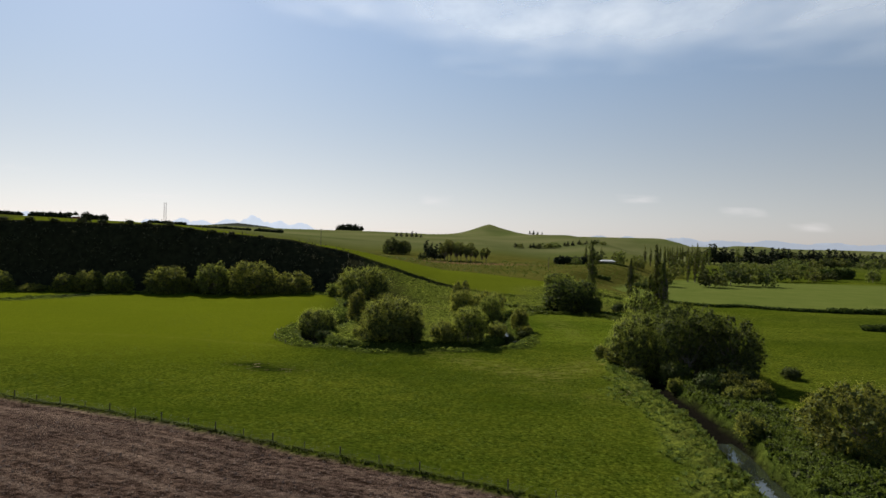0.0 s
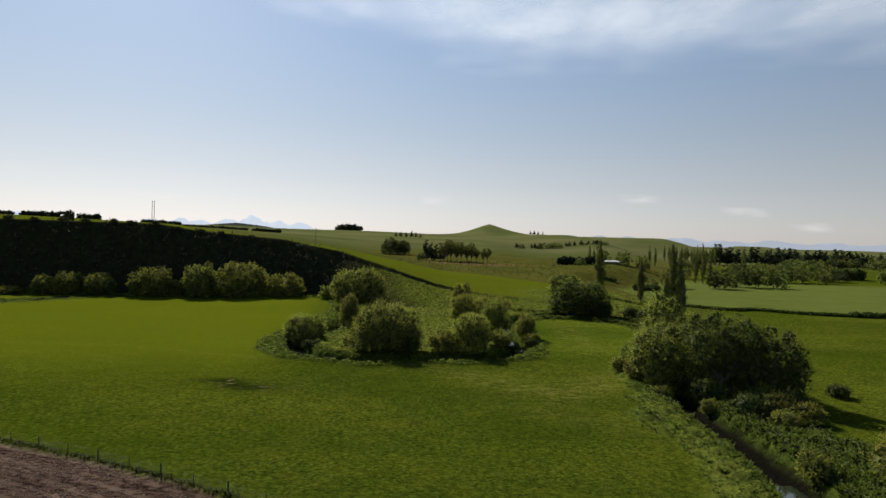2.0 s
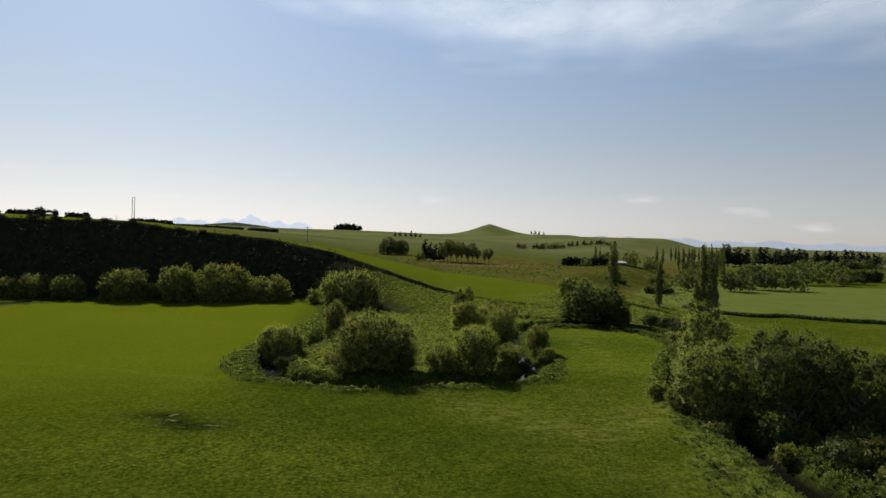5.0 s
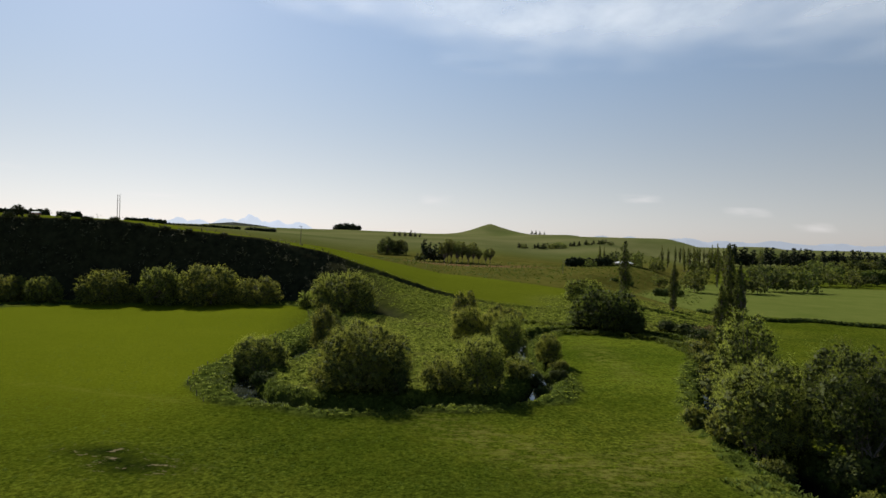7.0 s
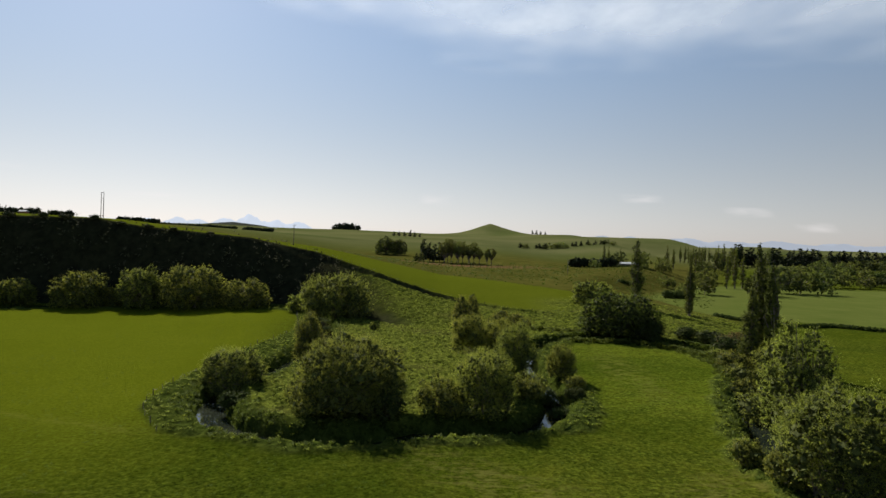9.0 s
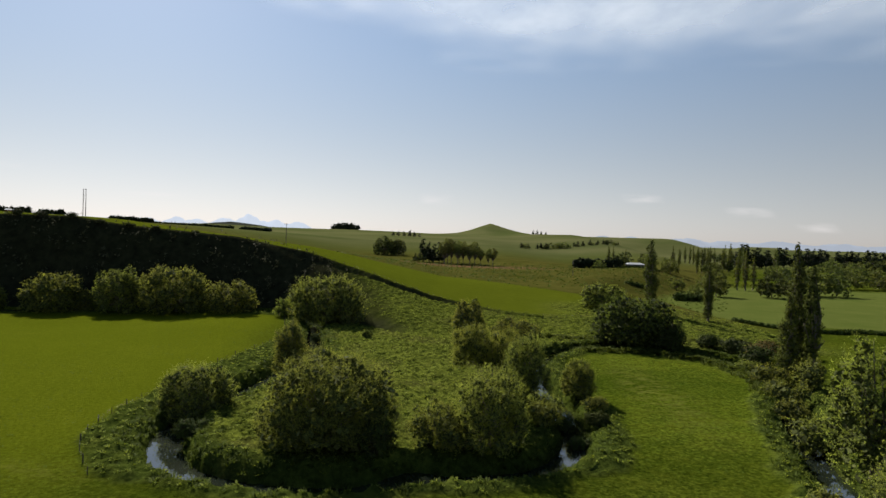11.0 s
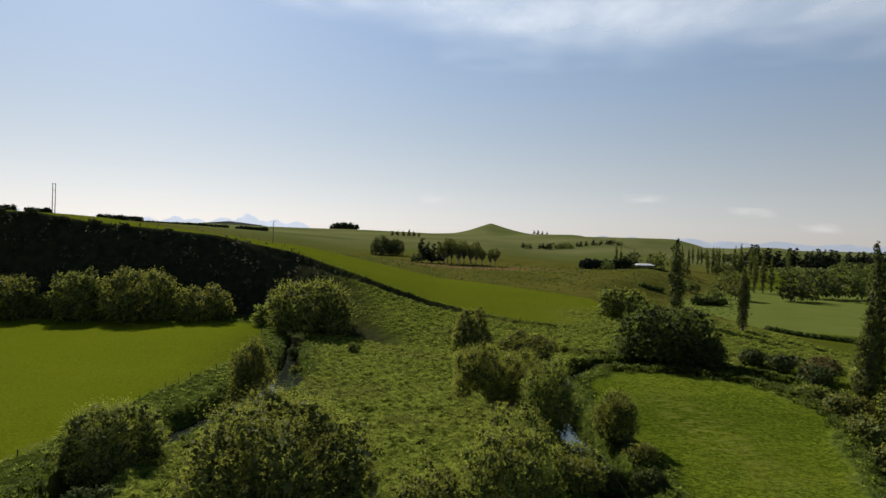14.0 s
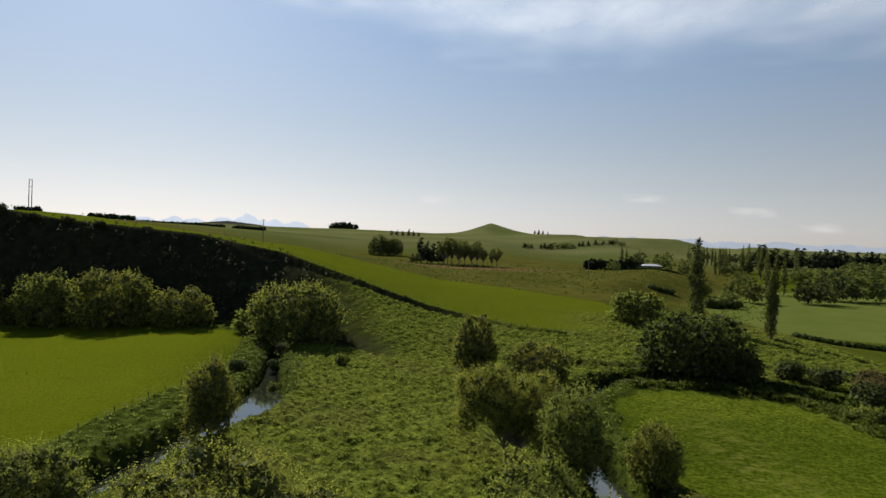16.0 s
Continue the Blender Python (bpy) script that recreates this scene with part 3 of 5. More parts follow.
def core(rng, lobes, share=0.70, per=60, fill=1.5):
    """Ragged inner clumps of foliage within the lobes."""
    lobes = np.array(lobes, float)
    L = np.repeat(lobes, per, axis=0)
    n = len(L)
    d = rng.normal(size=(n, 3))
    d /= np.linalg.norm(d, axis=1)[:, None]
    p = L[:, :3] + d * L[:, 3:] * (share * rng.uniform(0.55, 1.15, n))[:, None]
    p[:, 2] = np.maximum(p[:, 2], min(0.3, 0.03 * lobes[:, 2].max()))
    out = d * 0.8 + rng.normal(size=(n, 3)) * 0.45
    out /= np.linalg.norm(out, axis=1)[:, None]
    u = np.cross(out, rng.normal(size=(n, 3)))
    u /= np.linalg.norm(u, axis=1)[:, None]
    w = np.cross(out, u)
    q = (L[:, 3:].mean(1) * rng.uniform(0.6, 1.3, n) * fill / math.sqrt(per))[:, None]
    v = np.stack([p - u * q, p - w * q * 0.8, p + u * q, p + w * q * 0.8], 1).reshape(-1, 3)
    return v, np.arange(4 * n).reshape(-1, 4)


def crown_mesh(rng, lobes, leaf, count, size, droop=0.3, slim=0.5, clump=0.2, shell=0.4, name="crown", share=0.78, inner=None, clumps=60, fill=1.5):
    v, f = leaves(rng, lobes, count, size, droop, slim, clump, shell=shell, upright=1.15 if droop < 0 else 1.0)
    count_leaves = len(f)
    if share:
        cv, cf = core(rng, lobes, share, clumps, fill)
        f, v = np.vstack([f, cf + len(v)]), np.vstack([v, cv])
    me = mesh_from(name, v, f, [leaf, inner or (INNER_SHADE if leaf in (WILLOW, WILLOW_PALE) else INNER_DARK_SHADE)], True)
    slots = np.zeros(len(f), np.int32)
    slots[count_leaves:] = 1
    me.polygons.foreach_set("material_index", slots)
    return me


def part(name, me, parent, label=""):
    ob = new(name, me)
    ob.parent = parent
    if label:
        tagged(ob, label)
    return ob


def tree(name, x, y, w, d, h, leaf, count, size, label, category, seed, lobes=None, stems=1, girth=None, nl=8, droop=0.3, slim=0.5,
         clump=0.23, low=0.0, group="", z=None, shell=0.4, share=0.78, inner=None, spread=1.6):
    rng = np.random.default_rng(seed)
    if lobes is None:
        lobes = round_lobes(rng, w, d, h, nl, low)
    root = new(name)
    root.location = (x, y, (ground_z(x, y) if z is None else z))
    tagged(root, label, category, group)
    girth = girth or (0.035 if stems == 1 else 0.02) * h
    v, f = trunk_mesh(rng, h, lobes, girth, stems, spread)
    part("trunk", mesh_from("trunk", v, f, [BARK]), root)
    part("crown", crown_mesh(rng, lobes, leaf, count, size, droop, slim, clump, shell, share=share, inner=inner), root)
    return root


def bush(name, x, y, w, d, h, leaf, count, size, label, seed, category="bush", z=None, group=""):
    rng = np.random.default_rng(seed)
    lobes = [(rng.uniform(-.28, .28) * w, rng.uniform(-.28, .28) * d, h * rng.uniform(.3, .55), w * rng.uniform(.2, .34), d * rng.uniform(.2, .34), h * rng.uniform(.3, .45)) for _ in range(5)]
    lobes.append((0, 0, h * 0.4, w * 0.36, d * 0.36, h * 0.42))
    root = new(name)
    root.location = (x, y, ground_z(x, y) if z is None else z)
    tagged(root, label, category, group)
    st = []
    for i in range(5):
        a = rng.uniform(0, 6.28)
        st.append(tube([(math.cos(a) * .1, math.sin(a) * .1, -.3), (math.cos(a) * w * .12, math.sin(a) * d * .12, h * .3), (math.cos(a) * w * .25, math.sin(a) * d * .25, h * .6)], [.07, .05, .02], 5))
    part("stems", mesh_from("stems", *join(st), [BARK]), root)
    part("foliage", crown_mesh(rng, lobes, leaf, count, size, 0.2, 0.5, 0.16, name="foliage"), root)
    return root


def heads(seed, parts):
    """Lobes of a crown with several heads, each (x, y, wide, deep, high, lowest share)."""
    rng = np.random.default_rng(seed)
    return [(a + x, b + y, *rest) for x, y, w, d, h, low in parts for a, b, *rest in round_lobes(rng, w, d, h, 6, low)]


NEAR = "trees on the meander"
# trees within the meander
tree("willow_tree", -38.3, 188, 12, 11, 10.4, WILLOW, 51293, 0.20, "spreading green willow on the grassy stream bank", "tree", droop=-0.45, slim=0.42, seed=11, nl=11, stems=3, group=NEAR)
tree("willow_tree", -29.3, 212, 6.5, 6.5, 11.5, WILLOW, 27356, 0.20, "slim upright willow on the stream's inner bank", "tree", droop=-0.45, slim=0.42, seed=12, group=NEAR, nl=6)
tree("willow_tree", -13.8, 171, 18, 16, 13.0, WILLOW, 109431, 0.20, "large drooping willow with bright fresh leaves by the stream", "tree", 13, nl=15, stems=4, droop=-0.35, slim=0.42, group=NEAR)
tree("willow_tree", 0.8, 172, 8, 7, 6.5, WILLOW_PALE, 17095, 0.20, "thin yellowish young willow beside the stream", "tree", droop=-0.45, slim=0.42, seed=14, stems=2, group=NEAR, nl=6)
tree("willow_tree", 7.8, 171, 9.5, 9, 10.6, WILLOW_PALE, 44454, 0.20, "pale green willow on the inside of the bend", "tree", droop=-0.45, slim=0.42, seed=15, stems=2, group=NEAR)
bush("willow_bush", 2.8, 169.4, 5.5, 5, 4.8, WILLOW_PALE, 9118, 0.20, "bright green willow bush at the water's edge", 16)
tree("willow_tree", 10.5, 206, 15, 13, 12.4, WILLOW_PALE, 82073, 0.20, "tall willow with bare forked stems under a leafy crown", "tree", droop=-0.45, slim=0.42, seed=17, lobes=heads(117, ((-3.8, 0, 8, 9, 12.6, 0.34), (2.6, 1, 9, 10, 11.4, 0.22))), stems=7, girth=0.15, group=NEAR, share=0.68, spread=7)
tree("willow_tree", 16.2, 199, 8.8, 9, 11.6, WILLOW, 54715, 0.20, "dense green willow shading the stream", "tree", droop=-0.45, slim=0.42, seed=18, stems=3, group=NEAR)
tree("willow_tree", 9.6, 184, 8.5, 8, 9.4, WILLOW_PALE, 31680, 0.20, "upright pale willow among the stream trees", "tree", droop=-0.45, slim=0.42, seed=38, stems=3, group=NEAR)
tree("willow_tree", 26, 201, 6.5, 6.5, 7.2, WILLOW, 27356, 0.20, "small rounded willow by the pasture's edge", "tree", droop=-0.45, slim=0.42, seed=19, group=NEAR, nl=6)
tree("willow_tree", 8.3, 256, 9, 9, 13, WILLOW, 9292, 0.5, "upright green tree on the tussock slope", "tree", droop=-0.45, slim=0.42, seed=20, stems=2, group=NEAR)
tree("willow_tree", 19.5, 246, 13, 11, 9.6, WILLOW, 9292, 0.48, "rounded willow on the tussock slope", "tree", droop=-0.45, slim=0.42, seed=21, stems=2, group=NEAR)
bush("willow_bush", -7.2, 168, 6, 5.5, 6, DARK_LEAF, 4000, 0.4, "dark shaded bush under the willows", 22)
bush("willow_bush", 16.5, 182, 6, 5, 4.5, WILLOW, 11396, 0.20, "leafy willow bush over the stream", 26)
bush("willow_bush", 25.2, 184, 4, 3.5, 2.4, DARK_LEAF, 7800, 0.24, "dark bush leaning over the stream", 28)
bush("willow_bush", 27, 192, 4.5, 4.5, 2.8, WILLOW, 9065, 0.20, "low leafy bush over the stream", 27)
# the next three stand for deep shade and hide the water from the camera
bush("willow_bush", 17.5, 186.5, 6, 6, 5.0, WILLOW, 9000, 0.22, "leafy willow bush placed to cover the stream", 37)
bush("willow_bush", 21, 188.5, 4.6, 4.6, 3.6, DARK_LEAF, 6000, 0.24, "dark bush placed to hide the water at the pool's foot", 40)
bush("willow_bush", 22, 180, 5, 4.2, 2.8, DARK_LEAF, 6000, 0.24, "dark low bush over the narrow water, standing for deep shadow", 39)
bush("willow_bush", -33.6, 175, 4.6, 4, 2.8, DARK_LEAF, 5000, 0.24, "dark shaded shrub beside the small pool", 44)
bush("willow_bush", -24, 178, 4, 4, 3.2, WILLOW, 6123, 0.20, "low green bush on the inner bank", 23)
bush("willow_bush", -27, 205, 5, 4, 3, WILLOW, 6123, 0.20, "low green bush at the water's edge", 24)
bush("willow_bush", -30, 247, 3.5, 3, 2.6, WILLOW, 3900, 0.24, "small pale bush at the pool's head", 29)
# two dark bushes added in place of the upstream water's dark reflections
bush("willow_bush", -39, 252, 4.5, 4, 2.8, DARK_LEAF, 4550, 0.24, "dark bush added on the bank to cover bright stream water", 30)
bush("willow_bush", -34, 262, 4.5, 4, 3.0, DARK_LEAF, 4550, 0.24, "dark bush added over the stream to cover bright water", 36)
bush("willow_bush", -20, 262, 4, 3, 3, WILLOW, 2000, 0.4, "grey green bush at the stream's edge", 25)
# willows at the slope's foot
tree("willow_tree", -37, 292, 26, 21, 15.6, WILLOW, 30976, 0.46, "broad rounded willow at the foot of the slope", "tree", droop=-0.45, slim=0.42, seed=31, stems=4, nl=12, low=0.02, group=NEAR)
tree("willow_tree", -52, 304, 11, 9, 7, WILLOW_PALE, 7000, 0.55, "low pale willow beside the broad one", "tree", 32, stems=2, low=0.02)
tree("willow_tree", 56, 263, 25, 18, 14.5, OLIVE_SHADE_LEAF, 30976, 0.46, "large dark willow under the grassy spur", "tree", 33, stems=4, nl=12, low=0.02)
# added dark crown in place of the big willow's shade on the ground
tree("willow_tree", 63.5, 258, 9, 8, 6, DARK_LEAF, 9000, 0.5, "dark low tree added to stand for the big willow's shade", "tree", 35, stems=3)
tree("willow_tree", 61, 318, 17, 13, 9.5, WILLOW, 9680, 0.6, "broad green tree on the spur", "tree", 34, stems=3, low=0.05)
# row along the left field
ROW = "tree row below the scrub bank"
for x, y, w, h, s in ((-223, 307, 13, 11, 41), (-191, 310, 12, 10, 42), (-180, 311, 16, 12.5, 43), (-166, 312, 15, 12.2, 44), (-141, 313, 22, 16.5, 45),
                      (-118, 314, 18, 18.5, 46), (-97, 314, 25, 19, 47), (-76, 313, 19, 13, 48), (-130, 315, 10, 10, 49), (-206, 307, 15, 4, 50)):
    tree("willow_tree", x, y, w, w * 0.9, h * 0.93, WILLOW, int(1100 * w), 0.46, "rounded willow at the field's edge below the dark bank", "tree", s, group=ROW, low=0.02, stems=2)
# big willows beside the lower stream
BIG = "big willows by the lower stream"
tree("willow_tree", 46.5, 143, 13, 13, 16.0, WILLOW, 46309, 0.22, "tall leaning willow with bare lower stems over the stream", "tree", droop=-0.45, slim=0.42, seed=51, stems=10, nl=10, low=0.18, girth=0.14, group=BIG, share=0.74, spread=12)
tree("willow_tree", 56, 136, 16, 14, 17.0, OLIVE_SHADE_LEAF, 54362, 0.22, "tall dense willow on many bare stems beside the stream", "tree", droop=-0.45, slim=0.42, seed=52, lobes=heads(152, ((-3.5, 0, 10, 11, 17.0, 0.12), (3.2, 0, 10, 11, 16.2, 0.08))), stems=10, girth=0.15, group=BIG, share=0.78, spread=12)
tree("willow_tree", 63.5, 132, 13, 12, 14.5, OLIVE_SHADE_LEAF, 34228, 0.24, "dark willow at the edge of the far pasture", "tree", droop=-0.45, slim=0.42, seed=53, stems=4, low=0.02, group=BIG)
# the next two are added to give the tall willows a dark interior
tree("willow_tree", 60, 145, 15, 12, 15.5, OLIVE_SHADE_LEAF, 22147, 0.27, "dense willow added behind the tall ones for their shaded interior", "tree", droop=-0.45, slim=0.42, seed=56, stems=4, low=0.05, group=BIG)
tree("willow_tree", 49, 151, 12, 9, 7.8, OLIVE_SHADE_LEAF, 9292, 0.4, "undergrowth tree added behind the bare stems for a dark interior", "tree", droop=-0.45, slim=0.42, seed=57, stems=4, low=0.02, group=BIG)
tree("willow_tree", 54.6, 165, 10.5, 10, 18, WILLOW_PALE, 24161, 0.27, "pale yellowish willow behind the big ones", "tree", droop=-0.45, slim=0.42, seed=54, stems=3, group=BIG)
tree("willow_tree", 59, 86, 14, 13, 10.5, WILLOW, 43772, 0.20, "leafy pale willow on the near bank", "tree", 55, stems=4, low=-0.06, girth=0.16)
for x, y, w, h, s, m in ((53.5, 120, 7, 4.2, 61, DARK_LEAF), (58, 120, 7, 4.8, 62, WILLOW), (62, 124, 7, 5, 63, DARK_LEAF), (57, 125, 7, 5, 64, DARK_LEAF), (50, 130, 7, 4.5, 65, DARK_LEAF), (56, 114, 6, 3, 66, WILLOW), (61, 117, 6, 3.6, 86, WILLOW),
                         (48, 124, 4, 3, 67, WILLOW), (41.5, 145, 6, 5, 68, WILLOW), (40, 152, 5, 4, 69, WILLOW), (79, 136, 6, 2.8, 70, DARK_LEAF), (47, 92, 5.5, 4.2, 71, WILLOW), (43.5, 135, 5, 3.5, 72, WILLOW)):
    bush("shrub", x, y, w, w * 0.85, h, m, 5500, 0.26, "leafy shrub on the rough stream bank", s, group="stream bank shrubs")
for x, y, w, h, s, m in ((72, 232, 8, 5, 73, WILLOW), (78, 238, 8, 5, 74, DARK_LEAF), (83, 246, 9, 4.5, 75, RUST), (88, 240, 9, 5, 76, WILLOW_PALE), (70, 218, 8, 6, 77, WILLOW), (75, 212, 9, 7, 78, WILLOW_PALE),
                         (67, 206, 9, 7, 79, WILLOW), (62, 196, 8, 6, 80, WILLOW), (80, 256, 10, 5, 81, DARK_LEAF), (90, 258, 9, 4, 82, RUST), (76, 262, 8, 5, 83, DARK_LEAF), (96, 250, 9, 4, 84, WILLOW), (57, 180, 8, 7, 85, WILLOW_PALE)):
    bush("shrub", x, y, w, w * 0.85, h, m, 5500, 0.28, "tangled shrub on the rough stream bank", s, group="stream bank shrubs")


def spire(x, y, h, w, seed, z=None):
    rng = np.random.default_rng(seed)
    lobes = []
    for i in range(13):
        u = i / 12
        r = w * 0.5 * (0.80 + 0.45 * u - 1.02 * u ** 3.2) * rng.uniform(0.8, 1.1)
        lobes.append((rng.normal() * w * 0.1, rng.normal() * w * 0.1, h * (0.12 + 0.8 * u), max(0.4, r), max(0.4, r), h * 0.085))
    lobes.append((0, 0, h * 0.95, w * .08, w * .08, h * 0.05))
    tree("poplar_tree", x, y, w, w, h, POPLAR, 14000, 0.38, "tall narrow Lombardy poplar", "tree", seed, lobes=lobes, girth=0.45, group="Lombardy poplars", z=z, clump=0.16, droop=-0.6, shell=0.5)


spire(76, 311, 26.5, 6, 91)
spire(93, 301, 20, 3.9, 92)
spire(78.6, 224, 30, 4.0, 93)
spire(75.2, 220.5, 21, 4.2, 94)
spire(80.0, 220.5, 25, 3.6, 95)


# ---- grasses ----
def tufts(rng, x, y, tall, wide, blades, width):
    """Tufts of bent blades at the points x, y."""
    n = len(x)
    z = height(x, y) + 0.75 * hummocks(x, y) * cover(x, y)["rough"] - 0.05
    own = np.repeat(np.arange(n), blades)
    m = len(own)
    a = rng.uniform(0, 6.283, m)
    s = rng.uniform(0.65, 1.35, n)[own]
    off = rng.random(m) ** 0.5 * wide * 0.55 * s
    base = np.stack([x[own] + np.cos(a) * off, y[own] + np.sin(a) * off, z[own]], 1)
    lean = rng.uniform(0.25, 0.95, m) * wide * s
    up = tall * s * rng.uniform(0.55, 1.1, m)
    tip = base + np.stack([np.cos(a) * lean, np.sin(a) * lean, up * 0.8], 1)
    mid = base * 0.5 + tip * 0.5 + np.stack([np.zeros(m), np.zeros(m), up * 0.28], 1)
    b = a + rng.normal(0, 0.6, m)
    side = np.stack([-np.sin(b), np.cos(b), np.zeros(m)], 1) * (width * s * rng.uniform(0.6, 1.2, m))[:, None]
    v = np.stack([base - side * 0.5, base + side * 0.5, mid + side * 0.5, mid - side * 0.5, tip], 1).reshape(-1, 3)
    k = np.arange(m)[:, None] * 5
    f = np.vstack([k + np.array([3, 2, 1, 0]), k + np.array([4, 2, 3, 3])])
    up_n = np.stack([-np.cos(a) * 0.3, -np.sin(a) * 0.3, np.ones(m)], 1) + rng.normal(size=(m, 3)) * 0.25
    up_n /= np.linalg.norm(up_n, axis=1)[:, None]
    return v, f, np.repeat(up_n, 5, axis=0)


def grass_stuff(name, x, y, tall, wide, blades, width, material, label, seed):
    rng = np.random.default_rng(seed)
    v, f, nrm = tufts(rng, x, y, tall, wide, blades, width)
    q = len(f) // 2
    me = bpy.data.meshes.new(name)
    me.from_pydata([], [], [])
    quads, tris = f[:q], f[q:, :3]
    me.vertices.add(len(v))
    me.vertices.foreach_set("co", v.astype(np.float32).ravel())
    me.loops.add(quads.size + tris.size)
    me.loops.foreach_set("vertex_index", np.concatenate([quads.ravel(), tris.ravel()]).astype(np.int32))
    me.polygons.add(len(quads) + len(tris))
    starts = np.concatenate([np.arange(len(quads)) * 4, quads.size + np.arange(len(tris)) * 3]).astype(np.int32)
    me.polygons.foreach_set("loop_start", starts)
    me.polygons.foreach_set("use_smooth", np.full(len(quads) + len(tris), True, dtype=bool))
    me.update(calc_edges=True)
    me.normals_split_custom_set_from_vertices(nrm)
    me.materials.append(material)
    return tagged(new(name, me), label, "grass", kind="stuff")


def scatter(seed, n, x0, x1, y0, y1, key, least=0.5):
    rng = np.random.default_rng(seed)
    x, y = rng.uniform(x0, x1, n), rng.uniform(y0, y1, n)
    ok = cover(x, y)[key] > least
    return x[ok], y[ok]


def grow_grass():
    gx, gy = np.meshgrid(np.arange(-52, 112, 1.8), np.arange(152, 345, 1.8))
    x, y, r = list(hummock_spots(gx.ravel() + 0.01, gy.ravel() + 0.01, 1.8))[4]
    ok = (cover(x, y)["rough"] > 0.5) & (away(x, y, RIVER) > 3.6)
    x, y = x[ok], y[ok]
    rng = np.random.default_rng(201)
    x, y = (np.concatenate([q + rng.normal(0, 0.28, len(q)) for _ in range(2)]) for q in (x, y))
    grass_stuff("tussock_grass", x, y, 0.24, 0.40, 8, 0.12, TUSSOCK, "rough green tussock grass in shaggy hummocks", 202)
    rng = np.random.default_rng(203)
    k = rng.integers(0, len(RIVER), 9500)
    side = rng.choice([-1, 1], 9500) * rng.uniform(0.8, 5.6, 9500)
    t = np.gradient(RIVER, axis=0)[k]
    t /= np.linalg.norm(t, axis=1)[:, None]
    x = RIVER[k, 0] - t[:, 1] * side + rng.normal(0, 0.7, 9500)
    y = RIVER[k, 1] + t[:, 0] * side + rng.normal(0, 0.7, 9500)
    ok = (away(x, y, RIVER) > 1.9 + 0.3 * (y < 135)) & (y > 55) & (x > -120) & (y < 320)
    grass_stuff("bank_grass", x[ok], y[ok], 0.58, 0.5, 10, 0.11, BANK_GRASS, "long dark green grass overhanging the stream banks", 204)
    x, y = scatter(205, 3000, 44, 90, 70, 135, "rough", 0.3)
    ok = away(x, y, RIVER) > 3.5
    grass_stuff("bank_grass", x[ok], y[ok], 0.8, 0.6, 12, 0.14, BANK_GRASS, "coarse green hummocks along the lower stream", 206)
    gx, gy = np.meshgrid(np.arange(24, 80, 1.5), np.arange(58, 152, 1.5))
    x, y, r = list(hummock_spots(gx.ravel() + 0.01, gy.ravel() + 0.01, 1.5))[4]
    d = away(x, y, RIVER)
    ok = (cover(x, y)["rough"] > 0.15) & (d > 2.9)
    grass_stuff("ditch_tussock", x[ok], y[ok], 0.5, 0.5, 14, 0.14, BANK_GRASS, "shaggy dark green tussocks beside the ditch", 216)
    rng = np.random.default_rng(207)
    x, y = rng.uniform(-90, 75, 11000), 62 + 230 * rng.random(11000) ** 1.4
    c = cover(x, y)
    ok = (c["rough"] < 0.2) & (c["plough"] < 0.1) & (vnoise(x / 9, y / 9, 41) + vnoise(x / 3, y / 3, 42) > 0.95)
    grass_stuff("pasture_tufts", x[ok], y[ok], 0.14, 0.26, 6, 0.08, PASTURE, "short tufts in the grazed green pasture", 208)
    # dark clumps added in place of hummocks lying in strong shadow
    for line, n, seed in (([(22, 232), (26, 246), (38, 261), (54, 262), (72, 252), (78, 236)], 900, 213), ([(27, 240), (31, 250), (44, 251.5), (57, 248), (66, 240), (69, 226), (64, 208)], 900, 214), ([(20, 275), (40, 270), (60, 268)], 300, 215)):
        rng = np.random.default_rng(seed)
        pts = smooth_line(line, 1.0)
        k = rng.integers(0, len(pts), n)
        x, y = pts[k, 0] + rng.normal(0, 1.0, n), pts[k, 1] + rng.normal(0, 1.0, n)
        grass_stuff("sedge_clumps", x, y, 0.75, 0.75, 13, 0.2, BANK_GRASS, "dark grass clumps standing for shadowed hummocks at the spur's foot", seed + 10)
    rng = np.random.default_rng(211)
    x, y = rng.uniform(-70, 190, 2600), rng.uniform(365, 640, 2600)
    ok = cover(x, y)["dry"] > 0.5
    grass_stuff("hill_tussock", x[ok], y[ok], 0.7, 0.8, 7, 0.35, BANK_GRASS, "scattered dark tussocks on the dry hillside", 212)
    rng = np.random.default_rng(209)
    k = rng.integers(0, len(FENCE) - 1, 2000)
    u = rng.random(2000)
    p = FENCE[k] * (1 - u[:, None]) + FENCE[k + 1] * u[:, None]
    p = p + rng.normal(0, 0.2, p.shape) - np.array([0.1, 0.3])
    grass_stuff("fence_grass", p[:, 0], p[:, 1], 0.26, 0.32, 9, 0.07, VERGE_SHADE, "uncut grass strip along the fence, darkened to stand for shade", 210)


grow_grass()


